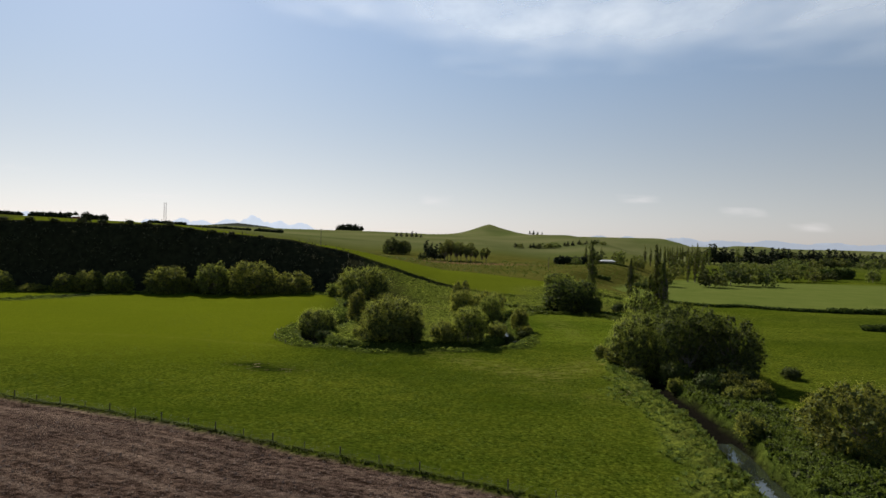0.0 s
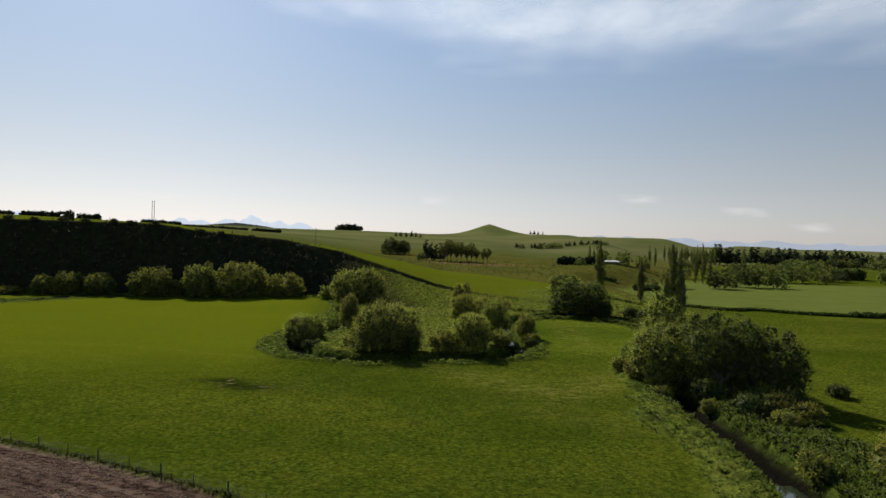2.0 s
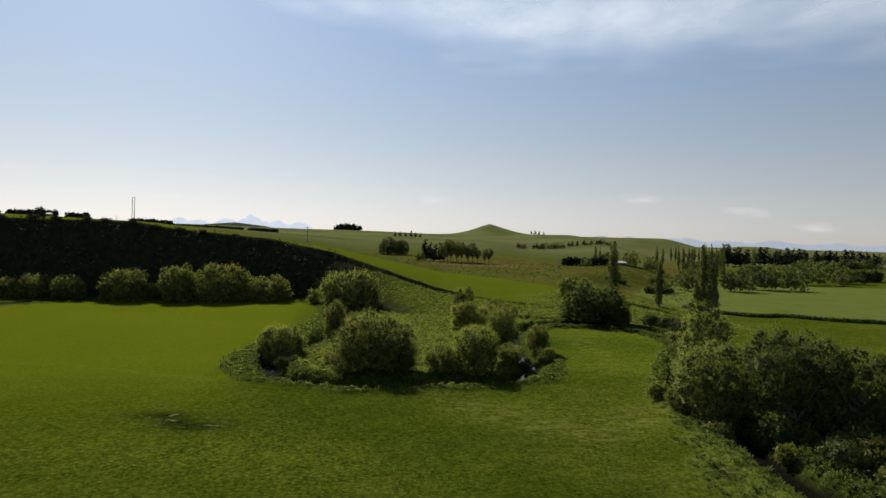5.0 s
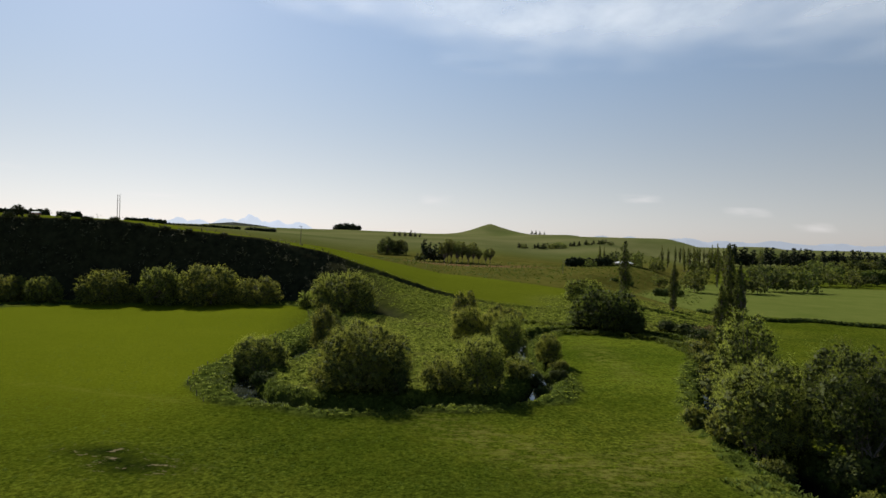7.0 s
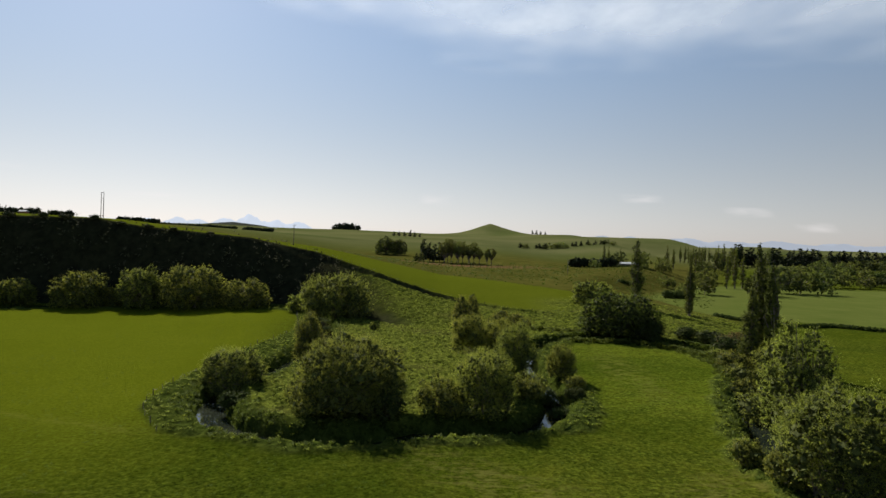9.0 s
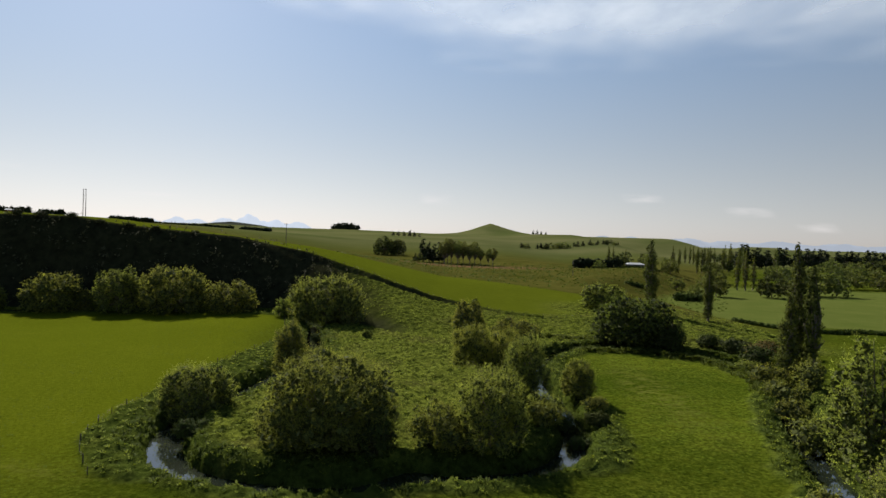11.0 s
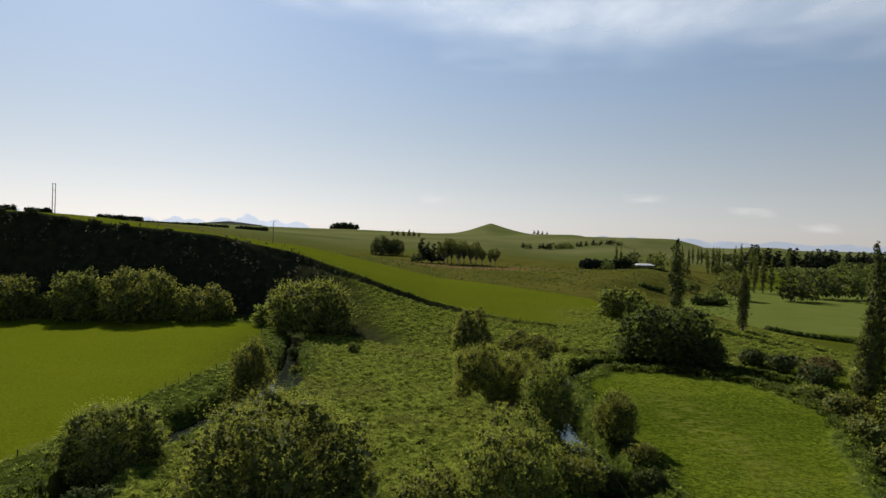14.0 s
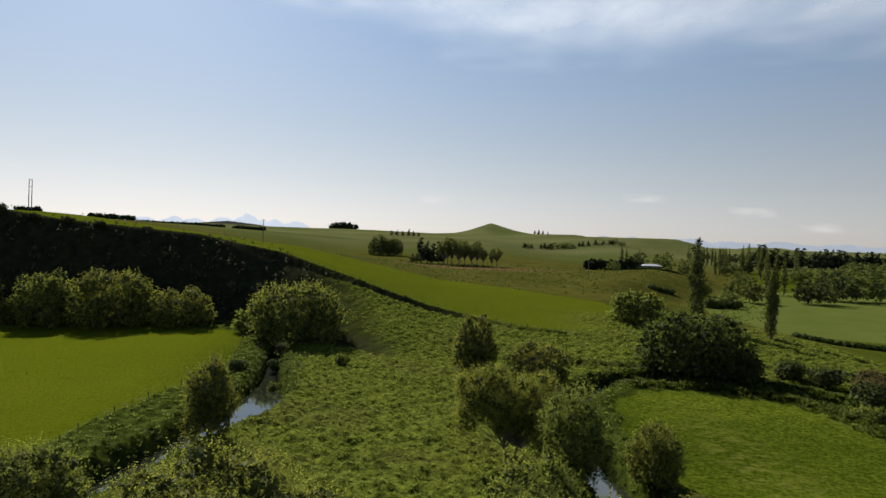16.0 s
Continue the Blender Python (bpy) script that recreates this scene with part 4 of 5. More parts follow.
def grow_weeds():
    """Leafy waist-high weeds in close mounds beyond the ditch."""
    rng = np.random.default_rng(251)
    n = 900
    x, y = rng.uniform(43, 70, n), rng.uniform(66, 128, n)
    d = away(x, y, RIVER)
    ok = (x > np.interp(y, RIVER_LOW[:, 1], RIVER_LOW[:, 0])) & (d > 3.4) & (d < 16.5 + rng.normal(0, 1.2, n))
    x, y = x[ok], y[ok]
    z = height(x, y)
    low = z.min()
    lobes = [(a, b, c - low + 0.35, r, r, r * 0.62) for a, b, c, r in zip(x, y, z, rng.uniform(0.55, 1.25, len(x)))]
    me = crown_mesh(rng, lobes, WEED, 30000, 0.26, 0.2, 0.6, 0.42, name="leafy_weeds", share=0.7, clumps=20)
    ob = tagged(new("leafy_weeds", me), "leafy dark green weeds in close mounds beside the ditch", "weeds", kind="stuff")
    ob.location.z = low


grow_weeds()


def scatter_clods():
    """Lumps of turned earth over the near field."""
    rng = np.random.default_rng(241)
    n = 15000
    x, y = rng.uniform(-66, 40, n), rng.uniform(46, 102, n)
    ok = (cover(x, y)["plough"] > 0.6) & (vnoise(x / 5, y / 2.5, 44) + 0.6 * rng.random(n) > 0.62)
    x, y = x[ok], y[ok]
    n = len(x)
    r = 0.05 + 0.11 * rng.random(n) ** 2.2
    mid = np.stack([x, y, height(x, y) + r * 0.25], 1)
    shape = np.array([(1, 0, 0), (0, 1, 0), (-1, 0, 0), (0, -1, 0), (0, 0, 0.8), (0, 0, -0.8)], float)
    v = mid[:, None] + shape[None] * r[:, None, None] * rng.uniform(0.6, 1.4, (n, 6, 1)) + rng.normal(size=(n, 6, 3)) * r[:, None, None] * 0.22
    f = np.array([(0, 1, 4), (1, 2, 4), (2, 3, 4), (3, 0, 4), (1, 0, 5), (2, 1, 5), (3, 2, 5), (0, 3, 5)])
    me = mesh_from("soil_clods", v.reshape(-1, 3), (np.arange(n)[:, None, None] * 6 + f[None]).reshape(-1, 3), [SOIL], False)
    tagged(new("soil_clods", me), "dry brown clods lying on the bare turned field", "soil", kind="stuff")


scatter_clods()


def grow_scrub():
    """Dark bushes over the steep bank."""
    rng = np.random.default_rng(221)
    n = 900
    x = rng.uniform(-330, -30, n)
    u = rng.uniform(0.0, 1.02, n)
    foot, rim = np.interp(x, FOOT_X, FOOT_Y), np.interp(x, RIM_X, RIM_Y)
    y = foot + (rim - foot) * u
    ok = cover(x, y)["scrub"] > 0.4
    x, y = x[ok], y[ok]
    z = height(x, y)
    lobes = [(a, b, c + 0.5, r, r, r * 0.8) for a, b, c, r in zip(x, y, z, rng.uniform(0.9, 2.4, len(x)))]
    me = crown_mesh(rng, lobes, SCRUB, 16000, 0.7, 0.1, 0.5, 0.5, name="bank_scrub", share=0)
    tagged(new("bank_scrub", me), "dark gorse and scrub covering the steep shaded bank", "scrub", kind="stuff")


grow_scrub()
for x, h, w, s in ((-300, 2.2, 5, 301), (-262, 3, 6, 302), (-247, 2.6, 7, 303), (-232, 3.4, 7, 304), (-219, 2.6, 6, 305), (-203, 3.2, 7, 306), (-192, 2.4, 7, 307), (-178, 2.8, 6, 308),
                   (-168, 2.0, 6, 309), (-155, 2.3, 6, 310), (-143, 1.6, 5, 311), (-131, 1.8, 6, 312), (-120, 1.5, 5, 313), (-104, 1.3, 4, 314), (-276, 2.6, 6, 315)):
    bush("gorse_bush", x, float(np.interp(x, RIM_X, RIM_Y)) - 1.2, w, w * 0.8, h * 1.15, SCRUB, 1200, 0.42, "dark gorse bush on the rim of the bank", s, group="rim bushes")
tree("hedgerow_tree", -211, 360, 6, 6, 6.5, PINE, 2500, 0.6, "small dark tree on the terrace rim", "tree", 316)


# ---- fences and poles ----
def post_mesh(h, r):
    v, f = tube([(0, 0, -0.3), (0, 0, h * 0.5), (0, 0, h - 0.03), (0, 0, h)], [r, r * 0.98, r * 0.95, r * 0.7], 7)
    f = list(f)
    top = len(v) - 7
    v.append((0, 0, h + 0.005))
    me = bpy.data.meshes.new("post")
    me.from_pydata(v, [], f + [(top + k, top + (k + 1) % 7, len(v) - 1) for k in range(7)])
    me.materials.append(POST_WOOD)
    return me


POST_TALL, POST_SHORT = post_mesh(1.1, 0.08), post_mesh(0.95, 0.05)


def fence(line, gap, label, seed, wires=4):
    rng = np.random.default_rng(seed)
    seg = np.hypot(*np.diff(line, axis=0).T)
    run = np.concatenate([[0], np.cumsum(seg)])
    root = new("fence")
    root.location = (*line[0], ground_z(*line[0]))
    tagged(root, label, "fence")
    tops = []
    for i, s in enumerate(np.arange(0, run[-1], gap)):
        x, y = np.interp(s, run, line[:, 0]), np.interp(s, run, line[:, 1])
        ob = part("post", POST_TALL if i % 2 == 0 else POST_SHORT, root)
        z = ground_z(x, y)
        ob.location = Vector((x, y, z)) - root.location
        ob.rotation_euler = (rng.normal(0, 0.04), rng.normal(0, 0.04), rng.uniform(0, 6))
        tops.append((x - root.location.x, y - root.location.y, z - root.location.z))
    for k in range(wires):
        pts = [(a, b, c + 0.22 + 0.22 * k) for a, b, c in tops]
        part("wire", mesh_from("wire", *tube(pts, [0.002] * len(pts), 3), [WIRE]), root)


fence(FENCE, 5.4, "post and wire fence between clods and pasture", 231)
fence(smooth_line([(-53, 300), (-50, 288), (-44.8, 268), (-43, 255), (-44.6, 241), (-46.5, 231), (-47.6, 218), (-47.3, 205), (-49, 184), (-46, 170), (-38, 158)], 4.0), 4.4, "post and wire fence along the stream bank", 232)
fence(smooth_line([(x, float(np.interp(x, RIM_X, RIM_Y)) + 0.6) for x in (-70, -55, -42, -25, -14, -3, 5, 14, 25, 36, 47, 60)], 4.0), 4.8, "post and wire fence along the spur's edge", 233)


def power_pole(x, y, h, legs, label):
    root = new("power_pole")
    root.location = (x, y, ground_z(x, y))
    tagged(root, label, "power pole")
    for k in range(legs):
        dx = (k - (legs - 1) / 2) * 1.35
        part("pole", mesh_from("pole", *tube([(dx, 0, -0.5), (dx, 0, h * 0.5), (dx, 0, h)], [0.2, 0.17, 0.13], 8), [POLE_WOOD]), root)
    for z in (h - 0.35, h - 3.4)[:legs]:
        w = 1.5 if legs == 2 else 1.1
        bm = bmesh.new()
        bmesh.ops.create_cube(bm, size=1, matrix=Matrix.Translation((0, -0.18, z)) @ Matrix.Diagonal((w * 2 if legs == 1 else w, 0.12, 0.14, 1)))
        bmesh.ops.bevel(bm, geom=bm.edges[:], offset=0.012, segments=1, affect='EDGES')
        me = bpy.data.meshes.new("crossarm")
        bm.to_mesh(me)
        bm.free()
        me.materials.append(POLE_WOOD)
        part("crossarm", me, root)
    for dx in (-0.7, 0, 0.7):
        part("insulator", mesh_from("insulator", *tube([(dx, -0.18, h - 0.3), (dx, -0.18, h - 0.12), (dx, -0.18, h - 0.02)], [0.05, 0.09, 0.04], 7), [GLASS_DARK]), root)


power_pole(-185.5, 406, 14.3, 2, "weathered wooden twin-leg power pole on the terrace")
power_pole(-83.8, 418, 11.2, 1, "single wooden power pole on the green hill")
power_pole(80.5, 463, 9.6, 1, "single wooden power pole on the dry hillside")


# ---- farther trees, hedges and buildings ----
def proto(kind, seed):
    rng = np.random.default_rng(seed)
    root = new({"round": "broadleaf_tree", "pine": "conifer_tree", "poplar": "poplar_tree", "stand": "copse_tree"}[kind])
    if kind == "round":
        lobes, leaf, size, n = round_lobes(rng, 1.1, 1.1, 1.0, 3), VALE_LEAF if seed % 20 == 0 else FAR_LEAF, 0.09, 760
    elif kind == "pine":
        lobes = [(rng.normal() * .04, rng.normal() * .04, .16 + .72 * i / 8, r, r, .1) for i, r in enumerate(np.linspace(.27, .07, 9) * rng.uniform(.75, 1.2, 9))]
        leaf, size, n = PINE, 0.09, 460
    elif kind == "poplar":
        lobes = [(rng.normal() * .012, rng.normal() * .012, .12 + .8 * u, max(.02, .115 * (.5 + 1.2 * u - 1.6 * u ** 2.2)), max(.02, .115 * (.5 + 1.2 * u - 1.6 * u ** 2.2)), .085) for u in np.linspace(0, 1, 10)]
        leaf, size, n = POPLAR, 0.045, 700
    else:
        lobes, leaf, size, n = round_lobes(rng, .50, .50, 1.0, 5, 0.36), COPSE_LEAF, 0.06, 900
    v, f = trunk_mesh(rng, 1.0, lobes, 0.018)
    v = [(a, b, max(c, -0.05)) for a, b, c in v]
    part("trunk", mesh_from("trunk", v, f, [BARK]), root)
    part("crown", crown_mesh(rng, lobes, leaf, n, size, clump=0.20, share=0.62, inner=leaf, clumps=26), root)
    return root


LABELS = {"round": "rounded broadleaf tree on the valley floor", "pine": "dark conifer in a shelter belt", "poplar": "slender poplar in a distant row", "stand": "tall tree of the hilltop copse with bare lower trunk"}
PROTO = {}


def far_tree(kind, x, y, h, w=1.0, leaf_seed=0):
    """A farther tree: the first of its form is built, the others are copies of it."""
    rng = random.Random(int(x * 13 + y * 7))
    key = (kind, rng.randrange(3))
    m = pose(x, y, ground_z(x, y) - 0.1, 0, 0, rng.uniform(0, 360)) @ Matrix.Diagonal((h * w, h * w, h, 1))
    if key not in PROTO:
        PROTO[key] = proto(kind, 400 + 10 * len(PROTO))
        PROTO[key].matrix_basis = m
        tagged(PROTO[key], LABELS[kind], "tree", "distant trees")
        return
    q = PROTO[key]
    old = q.matrix_basis.copy()
    q.matrix_basis = Matrix()
    copy_thing(q, m)
    q.matrix_basis = old


# valley floor to the east
for x, y, w, h in ((168, 462, 1.0, 16), (204, 466, 1.1, 16), (214, 470, 0.9, 13), (234, 495, 1.0, 20), (251, 500, 1.0, 22), (264, 497, 1.0, 16), (380, 668, 1, 17), (396, 674, 1.1, 17), (412, 670, 1, 14),
                   (266, 553, 1.1, 16), (284, 558, 1.1, 14), (316, 578, 1.1, 17), (334, 582, 1.1, 17), (352, 580, 1.1, 14), (368, 600, 1.3, 11), (384, 602, 1.3, 11), (419, 593, 0.75, 17),
                   (146, 440, 1.1, 9), (186, 520, 1, 13), (158, 500, 1.2, 10), (300, 640, 1.2, 15), (230, 600, 1.1, 14), (205, 640, 1, 15), (186, 650, 1, 14), (130, 590, 1.5, 7.5), (196, 612, 1.1, 13), (182, 628, 1.0, 16), (153, 618, 1.2, 9), (178, 609, 1.3, 5), (161, 630, 1.2, 14)):
    far_tree("round", x, y, h, w)
for x, y, h in ((214, 531, 27), (221, 533, 30), (228, 536, 26), (150, 640, 20), (157, 650, 18), (170, 655, 17), (255, 700, 24), (262, 705, 26), (269, 708, 23), (290, 720, 25), (297, 722, 24), (330, 790, 26), (342, 792, 25), (350, 800, 27), (310, 760, 26), (318, 762, 28)):
    far_tree("poplar", x, y, h)
# shelter belts and willows across the valley floor
for x, y, h, w in ((338, 694, 8.5, 1.2), (357, 704, 9.0, 1.2), (365, 694, 8.4, 1.2), (390, 724, 7.5, 1.1), (423, 764, 11.9, 1.3), (438, 774, 13.5, 1.3), (459, 784, 11.9, 1.5), (478, 794, 12.5, 1.5), (495, 804, 13.3, 1.4), (506, 804, 14.6, 1.6), (519, 804, 16.2, 1.5), (545, 824, 15.2, 1.5), (277, 704, 11.5, 1.1), (295, 724, 13.4, 1.1), (268, 704, 12.6, 1.2), (557, 804, 14.5, 1.6), (580, 814, 16.5, 1.5), (345, 764, 2.7, 1.3), (348, 744, 4.9, 1.2)):
    far_tree("round", x, y, h, w)
for x, y, h, w in ((279, 664, 27.8, 1.0), (286, 668, 26.4, 1.0), (240, 724, 24.7, 1.0), (248, 728, 23.3, 1.0), (308, 864, 22.6, 1.0), (315, 866, 23.8, 1.0), (320, 868, 23.2, 1.0), (324, 844, 24.8, 1.0), (329, 846, 24.6, 1.0), (333, 848, 25.4, 1.0), (327, 870, 23.8, 1.0), (370, 764, 25.5, 1.0), (370, 768, 24.5, 1.0), (349, 872, 23.3, 1.0)):
    far_tree("poplar", x, y, h, w)
for x, y, h, w in ((364, 834, 29.6, 1.5), (374, 840, 30.6, 1.6), (381, 834, 26.8, 1.5), (390, 824, 23.8, 1.6), (449, 904, 28.5, 1.3), (458, 909, 28.7, 1.4), (467, 884, 24.9, 1.4), (499, 924, 28.8, 1.5), (510, 929, 27.6, 1.4), (517, 926, 28.5, 1.5), (529, 934, 27.0, 1.4), (553, 944, 26.5, 1.5), (572, 954, 25.8, 1.6), (579, 949, 26.8, 1.5), (591, 956, 25.5, 1.4), (613, 964, 28.7, 1.6), (625, 969, 27.9, 1.6), (632, 964, 26.6, 1.6), (645, 969, 25.4, 1.4), (612, 904, 23.1, 1.3), (621, 909, 22.2, 1.3), (639, 904, 23.2, 1.4), (655, 914, 22.0, 1.5), (681, 924, 24.1, 1.5), (710, 934, 25.5, 1.5), (729, 939, 23.7, 1.5), (392, 844, 25.1, 1.4), (464, 894, 23.3, 1.3)):
    far_tree("pine", x, y, h, w)
rnd = random.Random(77)
for y, x0, x1, step, h in ((1120, 470, 900, 22, 17), (1260, 560, 1000, 20, 18), (1500, 560, 1250, 26, 20), (1850, 800, 1500, 30, 22)):
    x = x0
    while x < x1:
        k = rnd.choice(["round", "pine", "round", "pine", "poplar"])
        far_tree(k, x + rnd.uniform(-6, 6), y + rnd.uniform(-20, 20), h * rnd.uniform(0.5, 1.15), rnd.uniform(1.2, 1.8) if k != "poplar" else 1.0)
        x += step * rnd.choice([0.3, 0.5, 0.7, 1.4, 2.6])
# copse and clumps on the hills
for x, y, h, k in ((-16, 612, 20, "pine"), (-11, 618, 21, "pine"), (-7, 610, 19, "pine"), (-2, 622, 20, "pine"), (2, 604, 20, "stand"), (8, 607, 22, "stand"), (13, 603, 20, "stand"), (18, 609, 22, "stand"), (23, 603, 21, "stand"),
                   (28, 610, 20, "stand"), (33, 614, 17, "stand"), (39, 600, 17, "stand"), (43, 606, 18, "stand"), (5, 620, 22, "stand"), (15, 622, 22, "stand"), (-20, 600, 9, "round"), (25, 624, 20, "stand")):
    far_tree(k, x, y, h * rnd.uniform(0.85, 1.05), rnd.uniform(0.8, 1.15) if k == "stand" else 1.1)
tree("broadleaf_tree", -60, 718, 22, 18, 20, OLIVE_SHADE_LEAF, 7000, 0.8, "dense rounded clump tree on the green hill", "tree", 321, stems=4, low=-0.04, share=0.88)
tree("broadleaf_tree", -46, 722, 18, 16, 18, OLIVE_SHADE_LEAF, 6000, 0.8, "dense rounded clump tree on the green hill", "tree", 322, stems=4, low=-0.04, share=0.88)
for x, y, h in ((-115, 1500, 12), (-103, 1505, 13), (-90, 1500, 12), (-78, 1504, 16), (-66, 1500, 13), (-55, 1503, 10), (330, 2330, 16), (345, 2335, 18), (360, 2330, 16), (377, 2334, 15)):
    far_tree("pine", x, y, h, 1.5)


def hedge(line, w, h, leaf, n, size, label, seed, domed=False):
    rng = np.random.default_rng(seed)
    pts = smooth_line(line, w * 0.7)
    root = new("hedge")
    root.location = (*pts[0], ground_z(*pts[0]))
    tagged(root, label, "hedge")
    lobes = [(p[0] - pts[0][0], p[1] - pts[0][1], ground_z(*p) - root.location.z + h * 0.45, w * rng.uniform(.5, .75), w * rng.uniform(.5, .75), h * rng.uniform(.4, .62)) for p in pts]
    if domed:
        k = len(lobes)
        lobes = [(a, b, c - h * 0.45 + h * 0.30, w * 0.8, w * 0.7, h * (0.34 + 0.36 * math.sin(math.pi * (i + 0.7) / (k + 0.4)))) for i, (a, b, c, *_) in enumerate(lobes)]
    low = min(l[2] for l in lobes) - h
    lobes = [(a, b, c - low, d, e, g) for a, b, c, d, e, g in lobes]
    me = crown_mesh(rng, lobes, leaf, n, size, name="foliage", share=0.8, inner=leaf, clumps=90, fill=3.6)
    ob = part("foliage", me, root)
    ob.location.z = low


hedge([(113, 323), (135, 303), (150, 306), (168, 294), (212, 290)], 2.4, 1.6, DARK_LEAF, 5000, 0.5, "rough low hedge between green paddocks", 501)
hedge([(186, 291), (215, 290)], 4, 2.6, DARK_LEAF, 2000, 0.5, "thick clump of hedge beside the paddock", 502)
hedge([(158, 226), (172, 227)], 4, 2.2, DARK_LEAF, 2200, 0.45, "dark low bush in the green paddock", 503)
hedge([(112, 602), (150, 604)], 5, 8.5, PINE, 3500, 0.8, "clipped dark shelter hedge by the farmhouse", 504)
hedge([(-395, 1290), (-358, 1350)], 8, 8.5, PINE, 3500, 1.4, "clipped dark shelter hedge on the hill", 505)
hedge([(395, 632), (425, 636)], 8, 11, DARK_LEAF, 2500, 0.9, "dark hedge of trees on the valley floor", 506)
hedge([(115, 463), (126, 465)], 5, 2.2, DARK_LEAF, 1500, 0.5, "low dark bushes on the dry hillside", 507)
hedge([(131, 424), (142, 425)], 6, 4.2, DARK_LEAF, 2200, 0.6, "shaded bushes at the foot of the hillside", 508)


for i in range(26):
    far_tree(rnd.choice(["pine", "round", "pine"]), 140 + i * 7.2 + rnd.uniform(-4, 4), 1150 + 2.5 * i + rnd.uniform(-8, 8), rnd.uniform(5, 13), rnd.uniform(1.2, 1.9))
hedge([(-374, 2190), (-335, 2196), (-300, 2192)], 17, 27, PINE, 4500, 2.4, "dense rounded conifer block on the skyline", 517, True)
hedge([(-590, 800), (-560, 804)], 8, 9.5, PINE, 1200, 1.2, "dark shelter belt on the terrace", 511)
hedge([(-540, 800), (-512, 806), (-484, 800)], 8, 11.5, PINE, 1900, 1.2, "dark shelter belt on the terrace", 512)
hedge([(-470, 806), (-446, 802)], 8, 10, PINE, 1200, 1.2, "dark shelter belt on the terrace", 513)
hedge([(-560, 1100), (-480, 1110), (-400, 1120), (-360, 1124)], 9, 6, PINE, 2600, 1.4, "long low shelter belt along the plateau", 514)
hedge([(-380, 790), (-340, 800)], 6, 6, PINE, 1100, 1.0, "low dark shelter belt on the terrace", 515)


def farmhouse(x, y):
    z = ground_z(x, y)
    root = new("farmhouse")
    root.location = (x, y, z)
    tagged(root, "low farmhouse with a pale hipped metal roof", "house")
    bm = bmesh.new()
    bmesh.ops.create_cube(bm, size=1, matrix=Matrix.Translation((0, 0, 1.2)) @ Matrix.Diagonal((14, 8, 2.8, 1)))
    me = bpy.data.meshes.new("wall")
    bm.to_mesh(me)
    bm.free()
    me.materials.append(HOUSE_WALL)
    part("wall", me, root)
    v = [(-7.7, -4.7, 2.6), (7.7, -4.7, 2.6), (7.7, 4.7, 2.6), (-7.7, 4.7, 2.6), (-4.6, 0, 4.0), (4.6, 0, 4.0), (-7.7, -4.7, 2.45), (7.7, -4.7, 2.45), (7.7, 4.7, 2.45), (-7.7, 4.7, 2.45)]
    me = bpy.data.meshes.new("roof")
    me.from_pydata(v, [], [(0, 1, 5, 4), (2, 3, 4, 5), (1, 2, 5), (3, 0, 4), (6, 7, 1, 0), (7, 8, 2, 1), (8, 9, 3, 2), (9, 6, 0, 3), (9, 8, 7, 6)])
    me.materials.append(ROOF_PALE)
    part("roof", me, root, "pale metal roof")
    for dx in (-4.5, -1.2, 2.2, 5):
        bm = bmesh.new()
        bmesh.ops.create_cube(bm, size=1, matrix=Matrix.Translation((dx, -4.02, 1.4)) @ Matrix.Diagonal((1.5, 0.08, 1.2, 1)))
        me = bpy.data.meshes.new("window")
        bm.to_mesh(me)
        bm.free()
        me.materials.append(ROOF_PALE)
        win = part("window", me, root, "white framed window")
        bm = bmesh.new()
        bmesh.ops.create_cube(bm, size=1, matrix=Matrix.Translation((dx, -4.07, 1.4)) @ Matrix.Diagonal((1.3, 0.04, 1.0, 1)))
        me = bpy.data.meshes.new("pane")
        bm.to_mesh(me)
        bm.free()
        me.materials.append(GLASS_DARK)
        part("pane", me, win)


farmhouse(165, 612)
hedge([(150, 606), (166, 604), (184, 607)], 3, 1.5, DARK_LEAF, 1500, 0.5, "low garden hedge in front of the farmhouse", 518)


def shed(x, y):
    root = new("shed")
    root.location = (x, y, ground_z(x, y))
    tagged(root, "small rust-red farm shed with a pale roof edge", "shed")
    bm = bmesh.new()
    bmesh.ops.create_cube(bm, size=1, matrix=Matrix.Translation((0, 0, 1.3)) @ Matrix.Diagonal((6, 4, 3.2, 1)))
    me = bpy.data.meshes.new("wall")
    bm.to_mesh(me)
    bm.free()
    me.materials.append(RUST_PAINT)
    part("wall", me, root)
    v = [(-3.4, -2.5, 2.7), (3.4, -2.5, 2.7), (3.4, 2.5, 2.7), (-3.4, 2.5, 2.7), (-3.4, 0, 4.0), (3.4, 0, 4.0)]
    me = bpy.data.meshes.new("roof")
    me.from_pydata(v, [], [(0, 1, 5, 4), (2, 3, 4, 5), (1, 2, 5), (3, 0, 4), (3, 2, 1, 0)])
    me.materials.append(ROOF_PALE)
    part("roof", me, root, "pale metal roof")


shed(-362, 600)


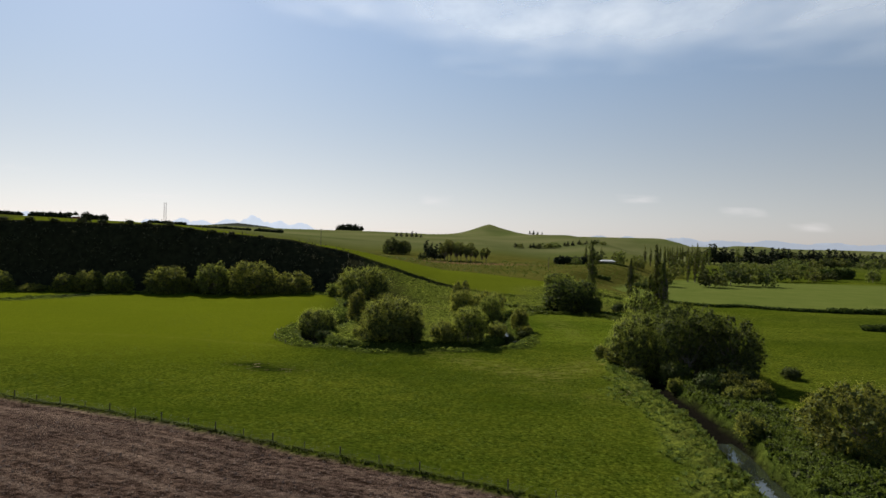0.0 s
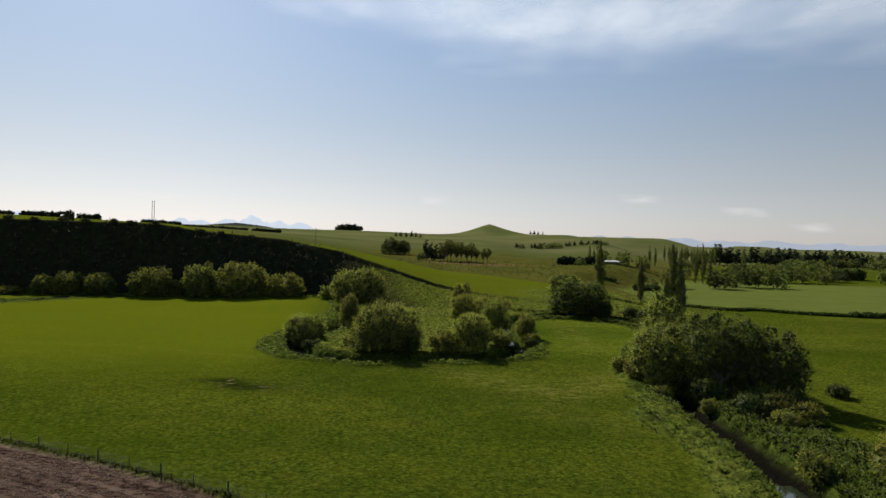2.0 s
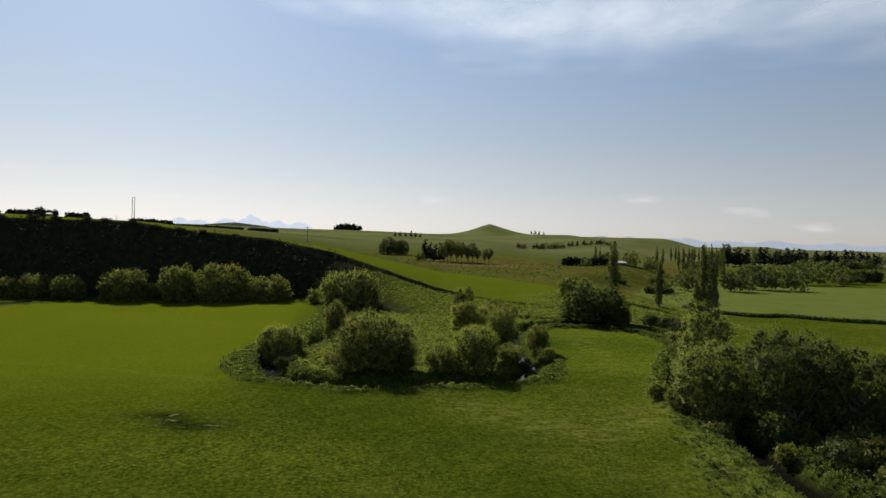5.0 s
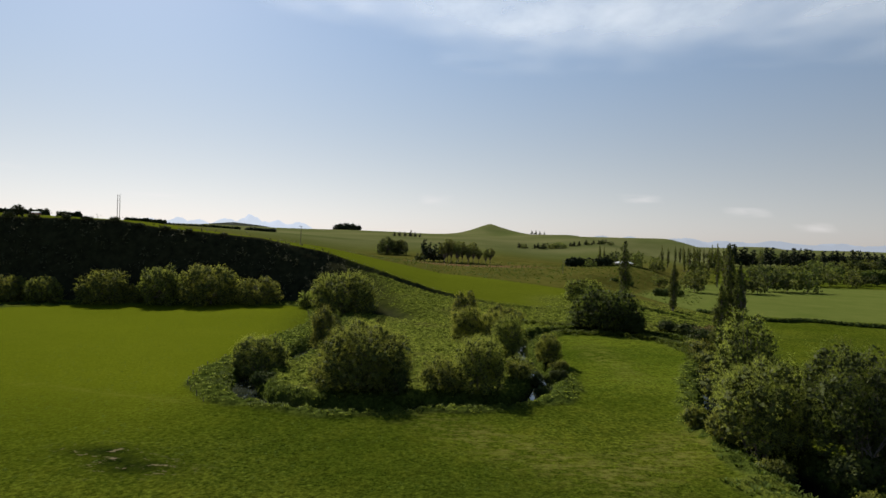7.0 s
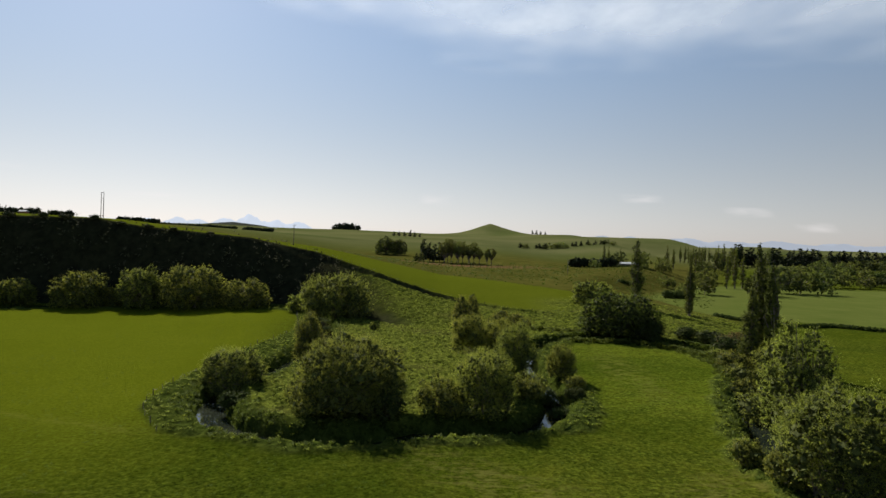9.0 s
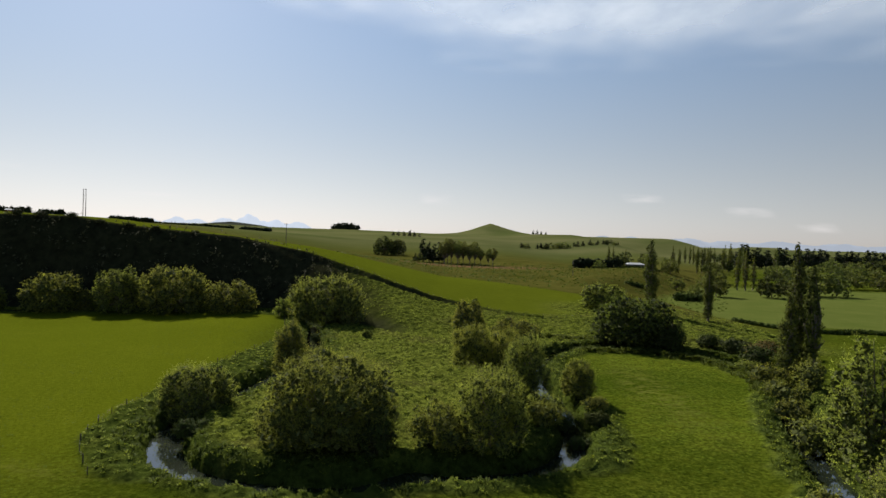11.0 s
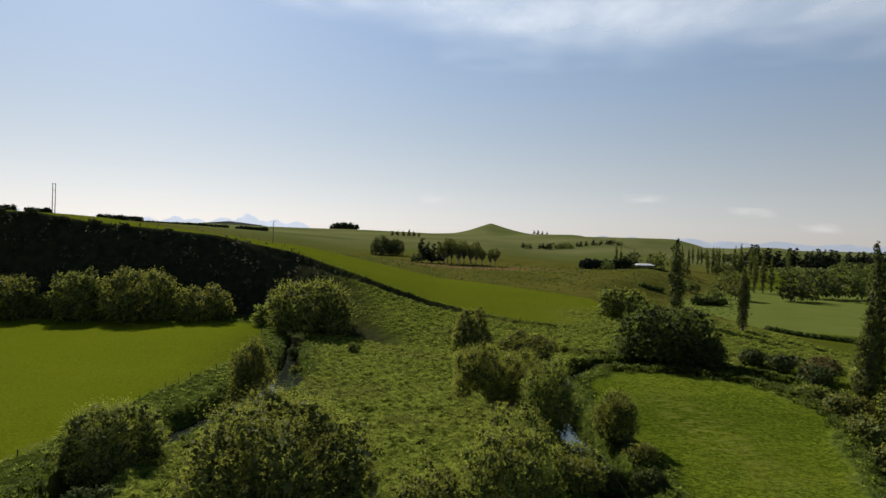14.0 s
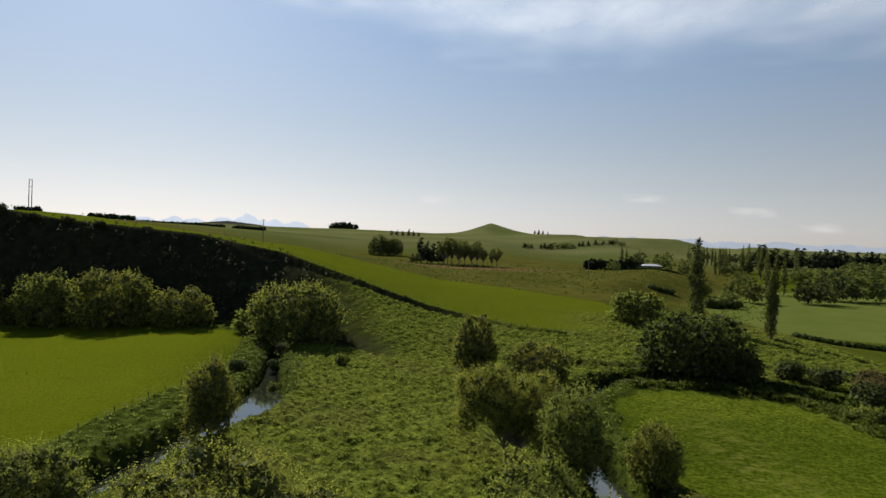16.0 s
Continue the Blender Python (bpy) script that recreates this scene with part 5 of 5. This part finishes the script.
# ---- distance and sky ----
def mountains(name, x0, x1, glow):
    n = Nodes("rock_haze_glow", 1.0, 0.0)
    # air haze over the range is put in as a pale blue glow
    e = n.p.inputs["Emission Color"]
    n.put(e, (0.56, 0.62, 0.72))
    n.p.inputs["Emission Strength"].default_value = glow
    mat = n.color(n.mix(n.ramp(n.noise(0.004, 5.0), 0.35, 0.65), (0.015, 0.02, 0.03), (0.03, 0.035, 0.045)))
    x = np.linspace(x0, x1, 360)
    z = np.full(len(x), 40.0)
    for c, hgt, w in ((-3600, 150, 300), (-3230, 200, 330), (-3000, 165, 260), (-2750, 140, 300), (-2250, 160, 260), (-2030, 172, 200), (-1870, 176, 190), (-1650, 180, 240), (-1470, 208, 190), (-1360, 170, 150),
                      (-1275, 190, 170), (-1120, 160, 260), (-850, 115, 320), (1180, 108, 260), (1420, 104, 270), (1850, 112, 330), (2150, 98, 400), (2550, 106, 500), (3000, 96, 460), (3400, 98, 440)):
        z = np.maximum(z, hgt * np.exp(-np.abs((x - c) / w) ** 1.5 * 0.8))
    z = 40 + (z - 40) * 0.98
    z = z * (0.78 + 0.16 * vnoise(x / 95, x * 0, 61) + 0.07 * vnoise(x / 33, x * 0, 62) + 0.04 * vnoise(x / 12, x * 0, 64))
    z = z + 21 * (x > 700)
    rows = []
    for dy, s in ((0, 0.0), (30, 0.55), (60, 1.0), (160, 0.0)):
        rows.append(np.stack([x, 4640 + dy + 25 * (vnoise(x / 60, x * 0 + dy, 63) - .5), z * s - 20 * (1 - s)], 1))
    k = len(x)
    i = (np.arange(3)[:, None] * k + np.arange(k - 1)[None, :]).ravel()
    tagged(new(name, mesh_from(name, np.vstack(rows), np.stack([i, i + 1, i + k + 1, i + k], 1), [mat])), "mountain range on the horizon, its pale blue haze put in as glow", "mountains", kind="structure")


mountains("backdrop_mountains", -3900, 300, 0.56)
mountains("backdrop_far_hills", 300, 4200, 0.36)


def cloud_material(name, most, scale, stretch, lo, hi, detail, glow=0.0):
    n = Nodes(name, 1.0, 0.0)
    v = n.noise(scale, detail, 0.5, stretch=stretch)
    a = n.math('MULTIPLY', n.ramp(v, lo, hi), n.math('MULTIPLY', n.attr("body"), most))
    n.t.nodes.remove(n.p)
    tr, di, clear = n.add("ShaderNodeBsdfTranslucent"), n.add("ShaderNodeBsdfDiffuse"), n.add("ShaderNodeBsdfTransparent")
    tr.inputs[0].default_value = di.inputs[0].default_value = (0.9, 0.9, 0.9, 1)
    lit, mixed = n.add("ShaderNodeAddShader"), n.add("ShaderNodeMixShader")
    n.link(tr.outputs[0], lit.inputs[0])
    n.link(di.outputs[0], lit.inputs[1])
    # sunlit brightness put in as the cloud's own glow
    if glow:
        em = n.add("ShaderNodeEmission")
        em.inputs[0].default_value, em.inputs[1].default_value = (0.49, 0.465, 0.465, 1), glow
        lit = em
    n.link(a, mixed.inputs[0])
    n.link(clear.outputs[0], mixed.inputs[1])
    n.link(lit.outputs[0], mixed.inputs[2])
    n.link(mixed.outputs[0], n.t.nodes["Material Output"].inputs[0])
    return n.mat


def cloud(name, label, centre, across, rise, mat, power=1.0):
    """A thin sheet of cloud with soft edges, spanned by two vectors."""
    g = np.linspace(-1, 1, 25)
    U, V = np.meshgrid(g, g)
    u, v = U.ravel(), V.ravel()
    p = np.array(centre)[None] + u[:, None] * np.array(across)[None] + v[:, None] * np.array(rise)[None]
    i = (np.arange(24)[:, None] * 25 + np.arange(24)[None, :]).ravel()
    me = mesh_from(name, p, np.stack([i, i + 1, i + 26, i + 25], 1), [mat])
    body = (np.clip(1 - u * u, 0, 1) * np.clip(1 - v * v, 0, 1)) ** power
    me.attributes.new("body", 'FLOAT', 'POINT').data.foreach_set("value", body.astype(np.float32))
    tagged(new(name, me), label, "cloud", kind="structure")


def high_cloud():
    """A thin high veil with a ragged far edge."""
    xs, ys = np.linspace(-2600, 4600, 121), np.linspace(900, 4500, 81)
    X, Y = np.meshgrid(xs, ys)
    x, y = X.ravel(), Y.ravel()
    edge = np.interp(x, (-2600, -1300, -700, -100, 500, 900, 1500, 2400, 4600), (1900, 2500, 3400, 4050, 4400, 4450, 4050, 3900, 3700))
    edge = edge + 500 * (vnoise(x / 420, y / 420, 91) - 0.5) + 260 * (vnoise(x / 150, y / 150, 92) - 0.5)
    body = sstep(0, 1100, edge - y) * sstep(-2600, -1200, x) * sstep(4600, 3000, x) * sstep(900, 1500, y) * (0.55 + 0.45 * sstep(3600, 1200, x))
    i = (np.arange(80)[:, None] * 121 + np.arange(120)[None, :]).ravel()
    me = mesh_from("backdrop_high_cloud", np.stack([x, y, 1200 + 0 * x], 1), np.stack([i, i + 1, i + 122, i + 121], 1), [HIGH])
    me.attributes.new("body", 'FLOAT', 'POINT').data.foreach_set("value", body.astype(np.float32))
    tagged(new("backdrop_high_cloud", me), "thin white cirrus veil high in the sky", "cloud", kind="structure")


HIGH = cloud_material("high_cloud", 0.28, 0.0022, (1.0, 0.6, 1.0, 0.15), 0.18, 0.80, 6.0)
LOW = cloud_material("low_cloud_glow", 0.42, 0.006, (0.6, 0.1, 3.0), 0.35, 0.7, 3.0, 0.95)
high_cloud()
for x, z, w, h in ((1450, 395, 170, 42), (-3190, 508, 130, 40), (-2150, 318, 260, 26), (-60, 342, 130, 50), (2240, 320, 190, 45), (2740, 225, 170, 45)):
    cloud("backdrop_small_cloud", "small faint white cloud low over the horizon, brightened by a glow", (x, 4560, z), (w, 0, 0), (0, 60, h), LOW, 1.0)
